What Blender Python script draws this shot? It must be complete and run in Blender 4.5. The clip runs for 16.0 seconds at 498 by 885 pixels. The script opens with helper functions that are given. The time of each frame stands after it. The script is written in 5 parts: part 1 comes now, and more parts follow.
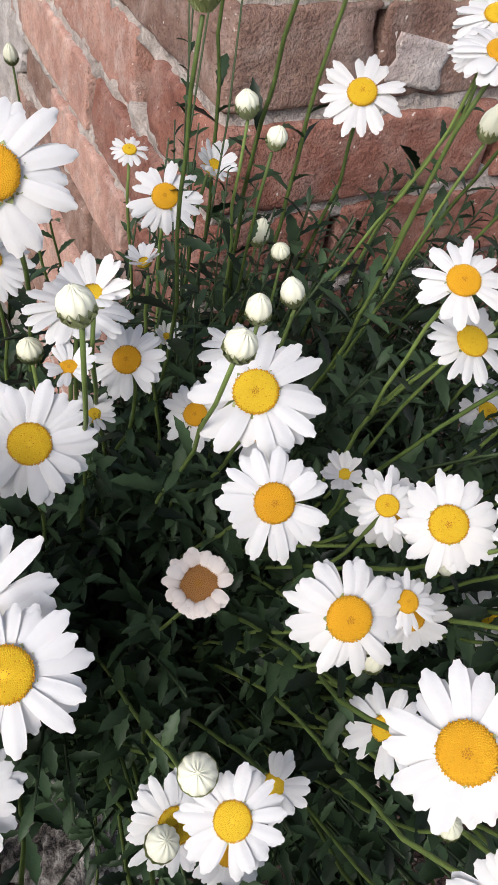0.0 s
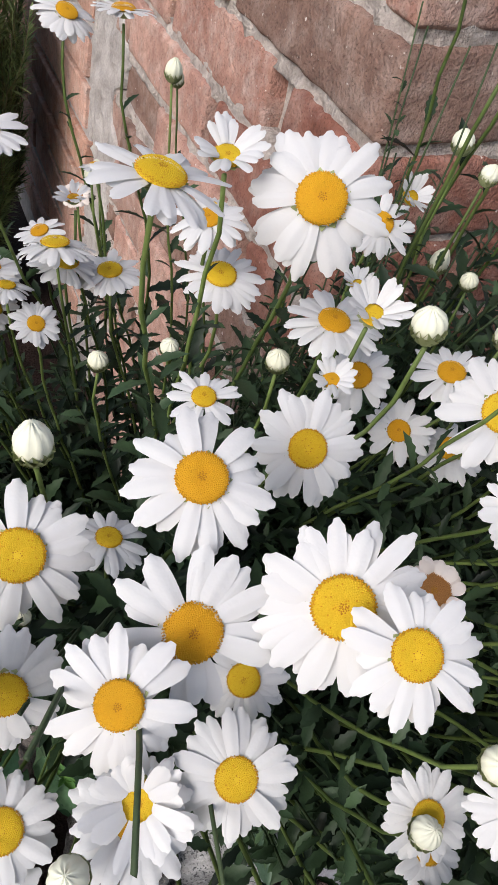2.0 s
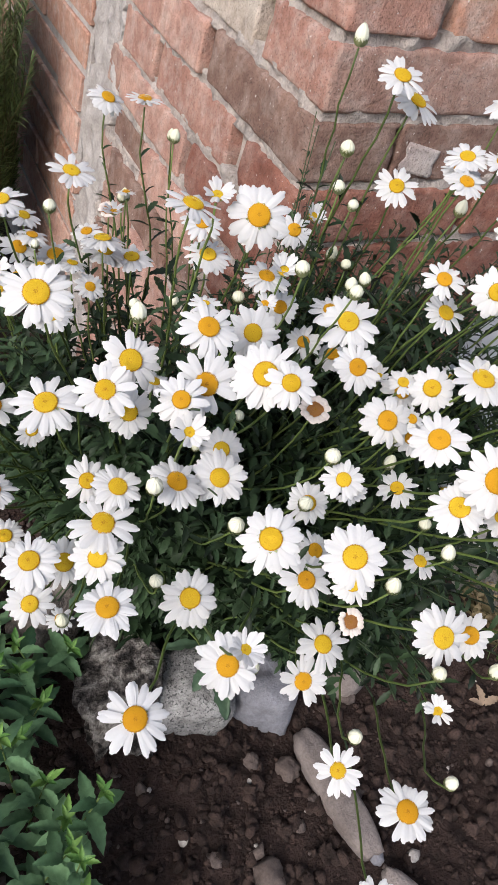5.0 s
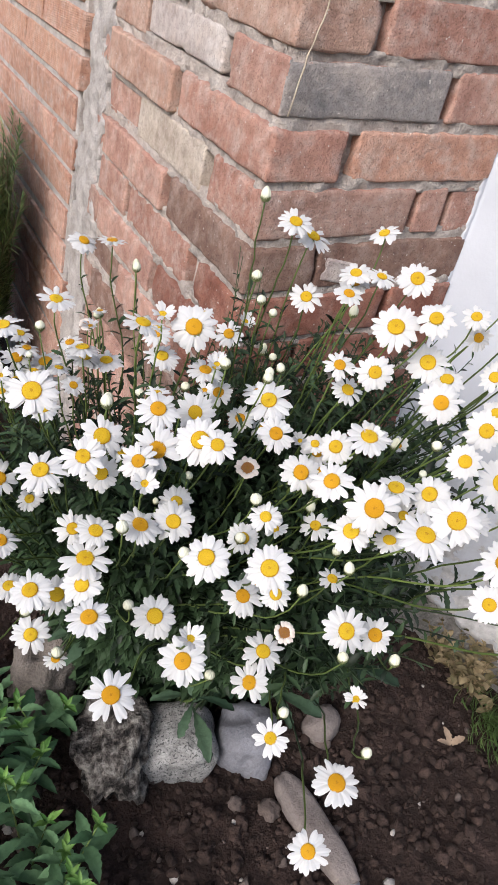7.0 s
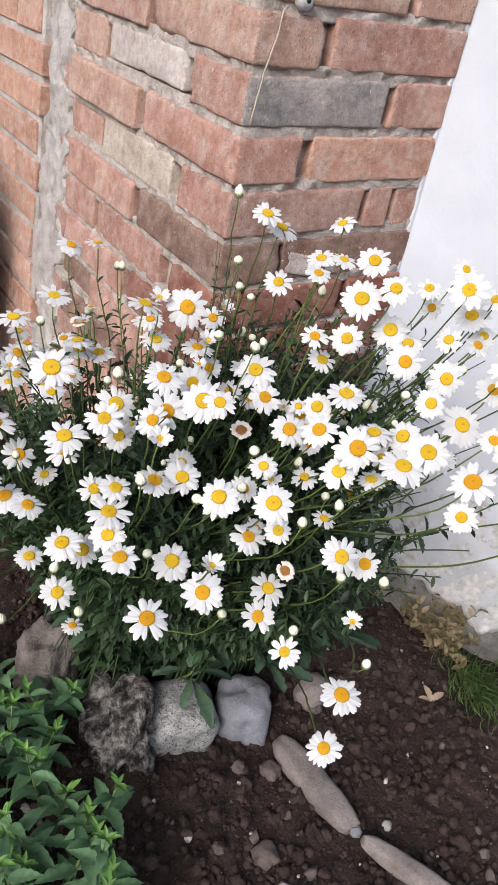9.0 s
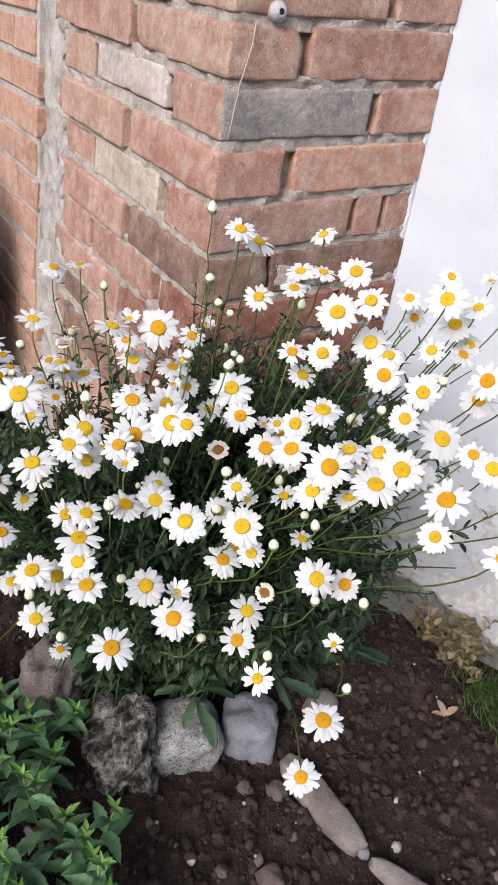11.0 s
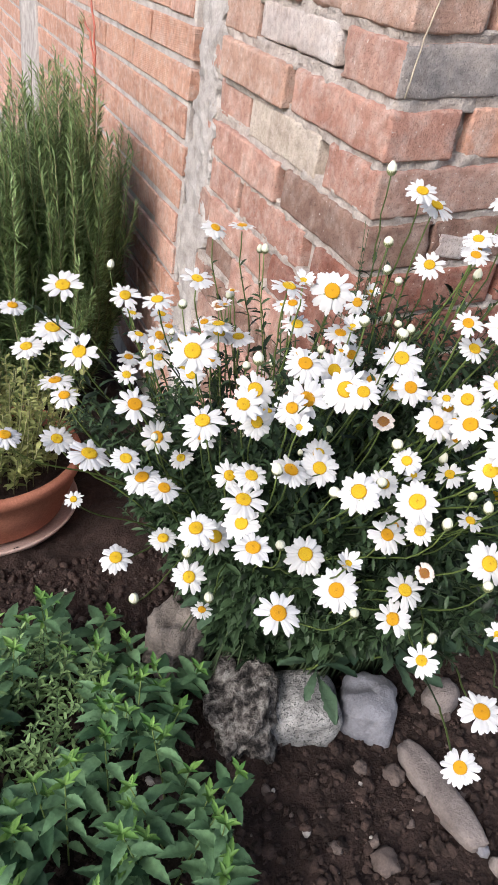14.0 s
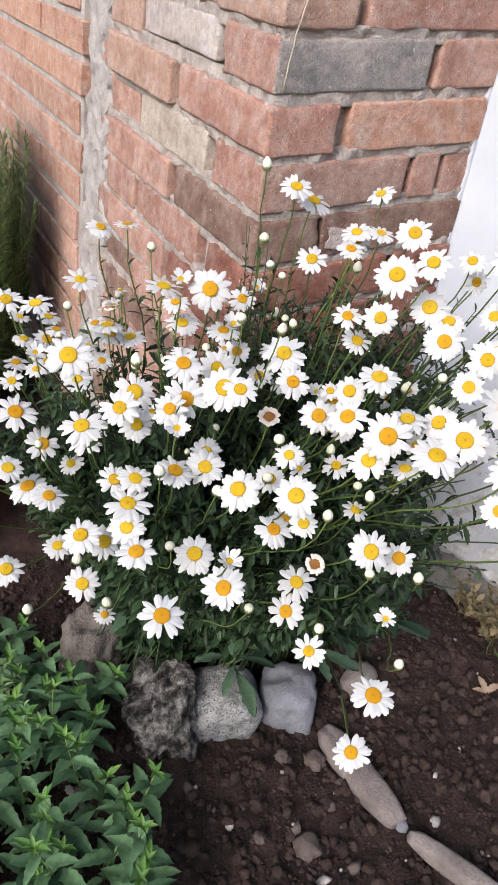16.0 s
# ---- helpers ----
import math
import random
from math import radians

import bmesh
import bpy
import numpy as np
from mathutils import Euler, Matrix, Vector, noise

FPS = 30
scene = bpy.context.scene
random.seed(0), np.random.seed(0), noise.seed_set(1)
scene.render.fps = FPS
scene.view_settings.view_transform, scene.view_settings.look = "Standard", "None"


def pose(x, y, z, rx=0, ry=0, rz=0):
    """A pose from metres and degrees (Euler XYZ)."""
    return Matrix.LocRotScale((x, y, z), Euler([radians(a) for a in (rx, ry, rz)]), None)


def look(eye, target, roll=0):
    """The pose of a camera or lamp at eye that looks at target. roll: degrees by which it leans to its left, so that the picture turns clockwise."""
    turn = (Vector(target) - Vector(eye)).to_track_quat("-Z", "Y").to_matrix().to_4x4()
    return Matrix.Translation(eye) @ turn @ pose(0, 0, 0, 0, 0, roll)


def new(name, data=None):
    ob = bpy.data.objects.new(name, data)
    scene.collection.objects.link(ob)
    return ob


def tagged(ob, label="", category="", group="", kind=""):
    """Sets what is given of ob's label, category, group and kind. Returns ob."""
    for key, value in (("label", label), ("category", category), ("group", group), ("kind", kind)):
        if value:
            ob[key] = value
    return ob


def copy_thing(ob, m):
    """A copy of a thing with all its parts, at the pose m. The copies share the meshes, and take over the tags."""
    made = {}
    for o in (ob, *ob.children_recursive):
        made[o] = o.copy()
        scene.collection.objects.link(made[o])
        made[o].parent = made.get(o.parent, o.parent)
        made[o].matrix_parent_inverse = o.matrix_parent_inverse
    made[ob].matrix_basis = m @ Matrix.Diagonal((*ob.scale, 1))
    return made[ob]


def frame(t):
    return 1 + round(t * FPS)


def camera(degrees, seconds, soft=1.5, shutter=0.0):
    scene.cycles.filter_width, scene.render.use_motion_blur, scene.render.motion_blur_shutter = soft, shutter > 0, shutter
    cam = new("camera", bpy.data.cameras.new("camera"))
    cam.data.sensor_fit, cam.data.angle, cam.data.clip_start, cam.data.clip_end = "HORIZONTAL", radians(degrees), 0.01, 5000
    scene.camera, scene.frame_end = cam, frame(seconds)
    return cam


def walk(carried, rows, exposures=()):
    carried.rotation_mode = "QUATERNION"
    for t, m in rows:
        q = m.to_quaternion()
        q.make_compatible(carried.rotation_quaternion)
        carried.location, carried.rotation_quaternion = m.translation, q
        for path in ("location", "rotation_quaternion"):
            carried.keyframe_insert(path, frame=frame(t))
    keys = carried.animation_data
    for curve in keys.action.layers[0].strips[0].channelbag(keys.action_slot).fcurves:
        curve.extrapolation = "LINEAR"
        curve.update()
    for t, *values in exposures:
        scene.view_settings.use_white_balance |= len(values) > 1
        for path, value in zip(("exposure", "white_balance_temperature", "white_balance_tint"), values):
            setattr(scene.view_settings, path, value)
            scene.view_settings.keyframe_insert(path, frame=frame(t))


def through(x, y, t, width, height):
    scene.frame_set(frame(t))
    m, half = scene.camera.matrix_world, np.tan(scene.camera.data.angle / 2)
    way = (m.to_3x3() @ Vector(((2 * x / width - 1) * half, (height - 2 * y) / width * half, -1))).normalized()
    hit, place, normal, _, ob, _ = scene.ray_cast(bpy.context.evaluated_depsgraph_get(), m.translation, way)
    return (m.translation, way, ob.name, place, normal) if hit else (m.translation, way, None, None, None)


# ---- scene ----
cam = camera(38.92, 16.0)
PATH = [
    (0, (-0.2376, -0.4734, 0.8737), (0.3129, 0.3381, 0.0203), 12.85),
    (0.5, (-0.2762, -0.4509, 0.8740), (0.2784, 0.3705, 0.0328), 14.42),
    (1, (-0.3025, -0.4310, 0.8728), (0.2421, 0.3990, 0.0334), 15.20),
    (1.5, (-0.3176, -0.4344, 0.8656), (0.2215, 0.4015, 0.0285), 15.38),
    (2, (-0.3270, -0.4494, 0.8654), (0.2129, 0.3913, 0.0337), 15.55),
    (2.5, (-0.3383, -0.4979, 0.8843), (0.2195, 0.3355, 0.0571), 15.03),
    (3, (-0.3744, -0.5560, 0.9082), (0.1902, 0.2841, 0.0926), 14.82),
    (3.2, (-0.3848, -0.5786, 0.9157), (0.1915, 0.2579, 0.1044), 14.98),
    (5.3, (-0.4796, -0.7041, 0.9803), (0.1404, 0.1203, 0.1891), 18.59),
    (5.5, (-0.4842, -0.7196, 0.9901), (0.1123, 0.1153, 0.1919), 17.27),
    (6, (-0.4713, -0.7765, 1.0209), (0.1640, 0.0700, 0.2660), 17.19),
    (6.5, (-0.4839, -0.8049, 1.0441), (0.1514, 0.0814, 0.3363), 15.30),
    (7, (-0.5105, -0.8377, 1.0523), (0.1331, 0.0795, 0.3932), 14.13),
    (7.5, (-0.5311, -0.8608, 1.0382), (0.1260, 0.0481, 0.3808), 14.23),
    (8, (-0.5712, -0.8669, 1.0412), (0.1332, 0.0290, 0.4158), 13.46),
    (8.5, (-0.6015, -0.8883, 1.0346), (0.1122, -0.0024, 0.4055), 12.90),
    (8.7, (-0.6032, -0.9113, 1.0352), (0.1189, -0.0242, 0.4174), 12.36),
    (10.8, (-0.5622, -0.9276, 1.0494), (0.1006, 0.0066, 0.4347), 8.78),
    (11, (-0.5406, -0.9333, 1.0527), (0.1302, -0.0010, 0.4437), 8.95),
    (11.5, (-0.4784, -0.9611, 1.0543), (0.1999, -0.0413, 0.4348), 8.17),
    (12, (-0.4417, -0.9735, 1.0471), (0.2084, -0.0402, 0.4175), 7.27),
    (12.5, (-0.4344, -0.9803, 1.0336), (0.2166, -0.0693, 0.3732), 6.86),
    (13, (-0.4909, -0.9386, 1.0295), (0.1040, 0.0112, 0.3708), 7.81),
    (13.5, (-0.5500, -0.9090, 1.0249), (-0.0100, 0.0721, 0.3647), 8.85),
    (14, (-0.5970, -0.8886, 1.0227), (-0.0889, 0.1041, 0.3545), 8.71),
    (14.5, (-0.5959, -0.8847, 1.0225), (-0.0544, 0.0927, 0.3581), 7.98),
    (15, (-0.5568, -0.9053, 1.0267), (0.0553, 0.0297, 0.3626), 8.58),
    (15.5, (-0.5500, -0.9064, 1.0310), (0.0539, 0.0324, 0.3647), 8.54),
    (16, (-0.5473, -0.9076, 1.0350), (0.0640, 0.0282, 0.3711), 8.80),
]
walk(cam, [(t, look(eye, target, roll)) for t, eye, target, roll in PATH],
     [(0, -0.05), (1.5, -0.15), (2.5, -0.2), (3.2, -0.16), (6, -0.08), (8, -0.04), (11, 0.0), (12.5, -0.08), (13.3, 0.06), (14, 0.19), (14.6, 0.18), (15.2, 0.07), (16, 0.05)])

# ---------------------------------------------------------------- light
world = bpy.data.worlds.new("sky")
scene.world = world
world.use_nodes = True
wn = world.node_tree
sky = wn.nodes.new("ShaderNodeTexSky")
sky.sky_type, sky.sun_disc = "NISHITA", False
sky.sun_elevation, sky.sun_rotation = radians(36), radians(240)
sky.air_density, sky.dust_density = 1.0, 3.0
wn.nodes["Background"].inputs[1].default_value = 0.18
wn.links.new(sky.outputs[0], wn.nodes["Background"].inputs[0])
sun = new("sun", bpy.data.lights.new("sun", "SUN"))
sun.data.energy, sun.data.angle, sun.data.color = 2.9, radians(30), (0.985, 0.98, 1.0)
sun.matrix_world = look((-1.3, -0.66, 0.92), (0, 0, 0))


# ---------------------------------------------------------------- materials
def nodes_of(name):
    m = bpy.data.materials.new(name)
    m.use_nodes = True
    return m, m.node_tree.nodes, m.node_tree.links, m.node_tree.nodes["Principled BSDF"]


def ramp(n, stops):
    r = n.new("ShaderNodeValToRGB")
    el = r.color_ramp.elements
    while len(el) < len(stops):
        el.new(0.5)
    for e, (p, c) in zip(el, stops):
        e.position, e.color = p, (*c, 1) if len(c) == 3 else c
    return r


def noise_tex(n, l, vec, scale, detail=4.0, rough=0.55):
    t = n.new("ShaderNodeTexNoise")
    t.inputs["Scale"].default_value, t.inputs["Detail"].default_value, t.inputs["Roughness"].default_value = scale, detail, rough
    if vec is not None:
        l.new(vec, t.inputs["Vector"])
    return t


def mix_rgb(n, l, fac, a, b, blend="MIX"):
    m = n.new("ShaderNodeMix")
    m.data_type, m.blend_type = "RGBA", blend
    for sock, v in ((m.inputs[0], fac), (m.inputs[6], a), (m.inputs[7], b)):
        if isinstance(v, bpy.types.NodeSocket):
            l.new(v, sock)
        elif isinstance(v, (int, float)):
            sock.default_value = v
        else:
            sock.default_value = (*v, 1)
    return m.outputs[2]


def bump(n, l, bs, height, strength, distance):
    b = n.new("ShaderNodeBump")
    b.inputs["Strength"].default_value, b.inputs["Distance"].default_value = strength, distance
    l.new(height, b.inputs["Height"])
    l.new(b.outputs[0], bs.inputs["Normal"])
    return b


def math_node(n, l, op, a, b=None):
    m = n.new("ShaderNodeMath")
    m.operation = op
    for i, v in enumerate((a, b)):
        if v is None:
            continue
        if isinstance(v, bpy.types.NodeSocket):
            l.new(v, m.inputs[i])
        else:
            m.inputs[i].default_value = v
    return m.outputs[0]


def position(n):
    return n.new("ShaderNodeNewGeometry").outputs["Position"]


def brick_material(name, dark, light, lime=0.35, comb=False):
    """Fired clay: two tones, pits, pale lime bloom and dark specks; each brick a little different."""
    m, n, l, bs = nodes_of(name)
    pos = position(n)
    info = n.new("ShaderNodeObjectInfo")
    big = noise_tex(n, l, pos, 12, 6, 0.62)
    fine = noise_tex(n, l, pos, 240, 3, 0.7)
    r = ramp(n, [(0.35, tuple(0.9 * c for c in dark)), (0.66, tuple(0.94 * c for c in light))])
    l.new(big.outputs[0], r.inputs[0])
    col = mix_rgb(n, l, math_node(n, l, "MULTIPLY", info.outputs["Random"], 0.45), r.outputs[0], tuple(0.62 * c + 0.03 for c in dark))
    bloom_n = noise_tex(n, l, pos, 28, 8, 0.68)
    br = ramp(n, [(0.46, (0, 0, 0)), (0.66, (lime, lime, lime))])
    l.new(bloom_n.outputs[0], br.inputs[0])
    col = mix_rgb(n, l, br.outputs[0], col, (0.55, 0.47, 0.43))
    sp = noise_tex(n, l, pos, 420, 2, 0.6)
    sr = ramp(n, [(0.33, (0.45, 0.45, 0.45)), (0.44, (1, 1, 1))])
    l.new(sp.outputs[0], sr.inputs[0])
    col = mix_rgb(n, l, 0.7, col, sr.outputs[0], "MULTIPLY")
    mott = ramp(n, [(0.34, (0.78, 0.76, 0.75)), (0.6, (1.16, 1.16, 1.16))])
    l.new(noise_tex(n, l, pos, 75, 5, 0.7).outputs[0], mott.inputs[0])
    col = mix_rgb(n, l, 0.8, col, mott.outputs[0], "MULTIPLY")
    wt = noise_tex(n, l, pos, 190, 1, 0.5)
    wr = ramp(n, [(0.735, (0, 0, 0)), (0.78, (0.8, 0.8, 0.8))])
    l.new(wt.outputs[0], wr.inputs[0])
    col = mix_rgb(n, l, wr.outputs[0], col, (0.66, 0.6, 0.56))
    l.new(col, bs.inputs["Base Color"])
    bs.inputs["Roughness"].default_value = 0.92
    bs.inputs["Specular IOR Level"].default_value = 0.25
    h = math_node(n, l, "ADD", math_node(n, l, "MULTIPLY", big.outputs[0], 2.0), fine.outputs[0])
    if comb:
        w = n.new("ShaderNodeTexWave")
        w.bands_direction, w.wave_profile = "Z", "SIN"
        w.inputs["Scale"].default_value, w.inputs["Distortion"].default_value = 70, 0.6
        l.new(pos, w.inputs["Vector"])
        h = math_node(n, l, "ADD", h, math_node(n, l, "MULTIPLY", w.outputs["Fac"], 0.18))
    bump(n, l, bs, h, 0.9, 0.004)
    return m


def rough_material(name, stops, scale, bump_d, fine=260, rough=0.92, spots=None, spot_scale=90):
    m, n, l, bs = nodes_of(name)
    pos = position(n)
    a = noise_tex(n, l, pos, scale, 8, 0.62)
    r = ramp(n, stops)
    l.new(a.outputs[0], r.inputs[0])
    col = r.outputs[0]
    b = noise_tex(n, l, pos, fine, 3, 0.7)
    fr = ramp(n, [(0.3, (0.6, 0.6, 0.6)), (0.65, (1.1, 1.1, 1.1))])
    l.new(b.outputs[0], fr.inputs[0])
    col = mix_rgb(n, l, 0.6, col, fr.outputs[0], "MULTIPLY")
    if spots:
        s = noise_tex(n, l, pos, spot_scale, 2, 0.6)
        sr = ramp(n, [(0.55, (0, 0, 0)), (0.63, (1, 1, 1))])
        l.new(s.outputs[0], sr.inputs[0])
        col = mix_rgb(n, l, sr.outputs[0], col, spots)
    l.new(col, bs.inputs["Base Color"])
    bs.inputs["Roughness"].default_value = rough
    bs.inputs["Specular IOR Level"].default_value = 0.3
    bump(n, l, bs, math_node(n, l, "ADD", math_node(n, l, "MULTIPLY", a.outputs[0], 3.0), b.outputs[0]), 0.9, bump_d)
    return m


def leaf_material(name, dark, light, gloss=0.5, through=0.25, vein=True):
    """Leaf: tone differs leaf by leaf, a little light passes through."""
    m, n, l, bs = nodes_of(name)
    geo = n.new("ShaderNodeNewGeometry")
    info = n.new("ShaderNodeObjectInfo")
    rnd = math_node(n, l, "FRACT", math_node(n, l, "ADD", geo.outputs["Random Per Island"], info.outputs["Random"]))
    r = ramp(n, [(0.0, dark), (0.75, light), (1.0, tuple(1.25 * c for c in light))])
    l.new(rnd, r.inputs[0])
    t = noise_tex(n, l, geo.outputs["Position"], 120, 4)
    tr = ramp(n, [(0.3, (0.7, 0.7, 0.7)), (0.7, (1.15, 1.15, 1.15))])
    l.new(t.outputs[0], tr.inputs[0])
    col = mix_rgb(n, l, 0.8, r.outputs[0], tr.outputs[0], "MULTIPLY")
    l.new(col, bs.inputs["Base Color"])
    bs.inputs["Roughness"].default_value = gloss
    bs.inputs["Specular IOR Level"].default_value = 0.24
    bump(n, l, bs, t.outputs[0], 0.35, 0.002)
    tl = n.new("ShaderNodeBsdfTranslucent")
    l.new(col, tl.inputs[0])
    mx = n.new("ShaderNodeMixShader")
    mx.inputs[0].default_value = through
    l.new(bs.outputs[0], mx.inputs[1])
    l.new(tl.outputs[0], mx.inputs[2])
    l.new(mx.outputs[0], n["Material Output"].inputs[0])
    return m


M_RED = brick_material("brick red", (0.36, 0.175, 0.135), (0.53, 0.31, 0.25), 0.5)
M_ORANGE = brick_material("brick orange", (0.48, 0.245, 0.175), (0.62, 0.385, 0.3), 0.55)
M_SIDE = brick_material("brick pinkish", (0.55, 0.3, 0.23), (0.72, 0.47, 0.385), 0.5)
M_COMBED = brick_material("brick combed", (0.53, 0.28, 0.2), (0.67, 0.42, 0.32), 0.4, True)
M_BROWN = brick_material("brick brown", (0.31, 0.175, 0.14), (0.49, 0.315, 0.26), 0.4)
M_MAUVE = brick_material("brick mauve", (0.42, 0.225, 0.18), (0.61, 0.385, 0.315), 0.42)
M_PALE = brick_material("brick pale", (0.45, 0.265, 0.205), (0.61, 0.415, 0.335), 0.5)
M_CREAM = brick_material("brick cream", (0.42, 0.34, 0.28), (0.6, 0.53, 0.46), 0.6)
M_LIMED = brick_material("brick limewashed", (0.46, 0.38, 0.36), (0.72, 0.67, 0.65), 0.9)
M_BURNT = brick_material("brick burnt", (0.25, 0.235, 0.24), (0.48, 0.425, 0.4), 0.5)
# Redder brick of the low courses; the shade on them is in the colour.
M_SHADED_RED = brick_material("brick dark red with shade", (0.22, 0.085, 0.06), (0.38, 0.17, 0.125), 0.22)
M_SHADED_BROWN = brick_material("brick dark brown with shade", (0.2, 0.115, 0.09), (0.34, 0.21, 0.165), 0.28)
M_MORTAR = rough_material("lime mortar", [(0.3, (0.33, 0.28, 0.255)), (0.5, (0.51, 0.445, 0.41)), (0.75, (0.65, 0.59, 0.55))], 35, 0.006)
M_CEMENT = rough_material("cement seam", [(0.3, (0.32, 0.285, 0.27)), (0.5, (0.47, 0.43, 0.415)), (0.72, (0.6, 0.565, 0.55))], 20, 0.004)
M_SOIL = rough_material("garden soil", [(0.3, (0.018, 0.011, 0.0088)), (0.55, (0.038, 0.0225, 0.0185)), (0.75, (0.074, 0.046, 0.039))], 22, 0.008, 180, 0.97)
M_CLOD = rough_material("soil clod", [(0.35, (0.02, 0.0125, 0.0102)), (0.65, (0.078, 0.05, 0.042))], 30, 0.004, 300, 0.97)
M_PEBBLE = rough_material("pebble", [(0.3, (0.07, 0.052, 0.046)), (0.7, (0.16, 0.125, 0.112))], 40, 0.002, 300, 0.85)
M_GRIT = rough_material("pale grit", [(0.3, (0.3, 0.27, 0.25)), (0.7, (0.55, 0.51, 0.48))], 60, 0.001, 300, 0.9)
M_GRANITE = rough_material("granite", [(0.35, (0.22, 0.215, 0.21)), (0.65, (0.42, 0.41, 0.405))], 60, 0.003, 300, 0.85, (0.09, 0.09, 0.09), 260)
M_TUFA = rough_material("pitted grey rock", [(0.4, (0.02, 0.017, 0.016)), (0.5, (0.135, 0.118, 0.108)), (0.64, (0.4, 0.375, 0.345))], 48, 0.014, 150, 0.95)
M_SLATE = rough_material("blue grey stone", [(0.3, (0.15, 0.15, 0.17)), (0.7, (0.27, 0.27, 0.305))], 14, 0.002, 200, 0.75)
M_TAN = rough_material("tan stone", [(0.3, (0.08, 0.068, 0.06)), (0.7, (0.235, 0.2, 0.178))], 26, 0.007, 200, 0.9)
M_LONG = rough_material("grey brown stone", [(0.3, (0.14, 0.115, 0.107)), (0.7, (0.29, 0.248, 0.234))], 16, 0.003, 220, 0.85)
M_FOOT = rough_material("footing concrete", [(0.3, (0.12, 0.112, 0.105)), (0.7, (0.3, 0.285, 0.275))], 20, 0.006)
M_TERRA = rough_material("terracotta", [(0.3, (0.33, 0.12, 0.075)), (0.7, (0.46, 0.19, 0.125))], 9, 0.001, 200, 0.8)
M_SAUCER = rough_material("pale clay", [(0.3, (0.44, 0.3, 0.26)), (0.7, (0.56, 0.42, 0.38))], 9, 0.001, 200, 0.8)
# Darkest leaf tone is near black, standing in for shade inside the clump.
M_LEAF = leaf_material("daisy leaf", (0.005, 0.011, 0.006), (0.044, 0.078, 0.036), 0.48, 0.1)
M_BASAL = leaf_material("daisy lower leaf", (0.022, 0.046, 0.028), (0.065, 0.108, 0.066), 0.4, 0.12)
M_STEM = leaf_material("daisy stem", (0.065, 0.1, 0.027), (0.14, 0.195, 0.055), 0.5, 0.05)
M_SHOOT = leaf_material("leafy shoot", (0.02, 0.035, 0.018), (0.05, 0.075, 0.035), 0.6, 0.02)
M_GRASS = leaf_material("grass blade", (0.05, 0.085, 0.025), (0.12, 0.19, 0.06), 0.55, 0.2)
M_DRY = leaf_material("dry stem", (0.12, 0.09, 0.05), (0.22, 0.16, 0.1), 0.8, 0.05)
M_MINT = leaf_material("mint leaf", (0.04, 0.092, 0.045), (0.165, 0.29, 0.145), 0.42, 0.22)
M_MINT_TIP = leaf_material("mint young leaf", (0.08, 0.2, 0.045), (0.17, 0.31, 0.075), 0.45, 0.3)
M_ROSE = leaf_material("rosemary needle", (0.07, 0.12, 0.045), (0.27, 0.38, 0.16), 0.45, 0.2)
M_WEED = leaf_material("weed leaf", (0.13, 0.115, 0.055), (0.33, 0.26, 0.155), 0.65, 0.25)
M_HERB = leaf_material("herb leaf", (0.15, 0.19, 0.06), (0.36, 0.38, 0.15), 0.6, 0.3)
M_FERN = leaf_material("feathery weed leaf", (0.1, 0.17, 0.065), (0.24, 0.36, 0.15), 0.55, 0.25)
M_TWIG = leaf_material("green twig", (0.13, 0.14, 0.07), (0.24, 0.24, 0.12), 0.6, 0.05)
M_DEAD = leaf_material("dead leaf", (0.34, 0.24, 0.17), (0.5, 0.38, 0.28), 0.8, 0.2)


def petal_material():
    m, n, l, bs = nodes_of("daisy petal")
    geo = n.new("ShaderNodeNewGeometry")
    r = ramp(n, [(0.0, (0.66, 0.655, 0.67)), (1.0, (0.72, 0.715, 0.72))])
    l.new(geo.outputs["Random Per Island"], r.inputs[0])
    l.new(r.outputs[0], bs.inputs["Base Color"])
    bs.inputs["Roughness"].default_value = 0.6
    bs.inputs["Specular IOR Level"].default_value = 0.2
    t = noise_tex(n, l, geo.outputs["Position"], 300, 2)
    bump(n, l, bs, t.outputs[0], 0.25, 0.001)
    tl = n.new("ShaderNodeBsdfTranslucent")
    tl.inputs[0].default_value = (0.8, 0.8, 0.78, 1)
    mx = n.new("ShaderNodeMixShader")
    mx.inputs[0].default_value = 0.25
    l.new(bs.outputs[0], mx.inputs[1])
    l.new(tl.outputs[0], mx.inputs[2])
    l.new(mx.outputs[0], n["Material Output"].inputs[0])
    return m


def disc_material(name, dark, light):
    m, n, l, bs = nodes_of(name)
    geo = n.new("ShaderNodeNewGeometry")
    info = n.new("ShaderNodeObjectInfo")
    r = ramp(n, [(0.0, dark), (1.0, light)])
    l.new(math_node(n, l, "ADD", math_node(n, l, "MULTIPLY", geo.outputs["Random Per Island"], 0.5), math_node(n, l, "MULTIPLY", info.outputs["Random"], 0.5)), r.inputs[0])
    l.new(r.outputs[0], bs.inputs["Base Color"])
    bs.inputs["Roughness"].default_value = 0.7
    bs.inputs["Specular IOR Level"].default_value = 0.2
    return m


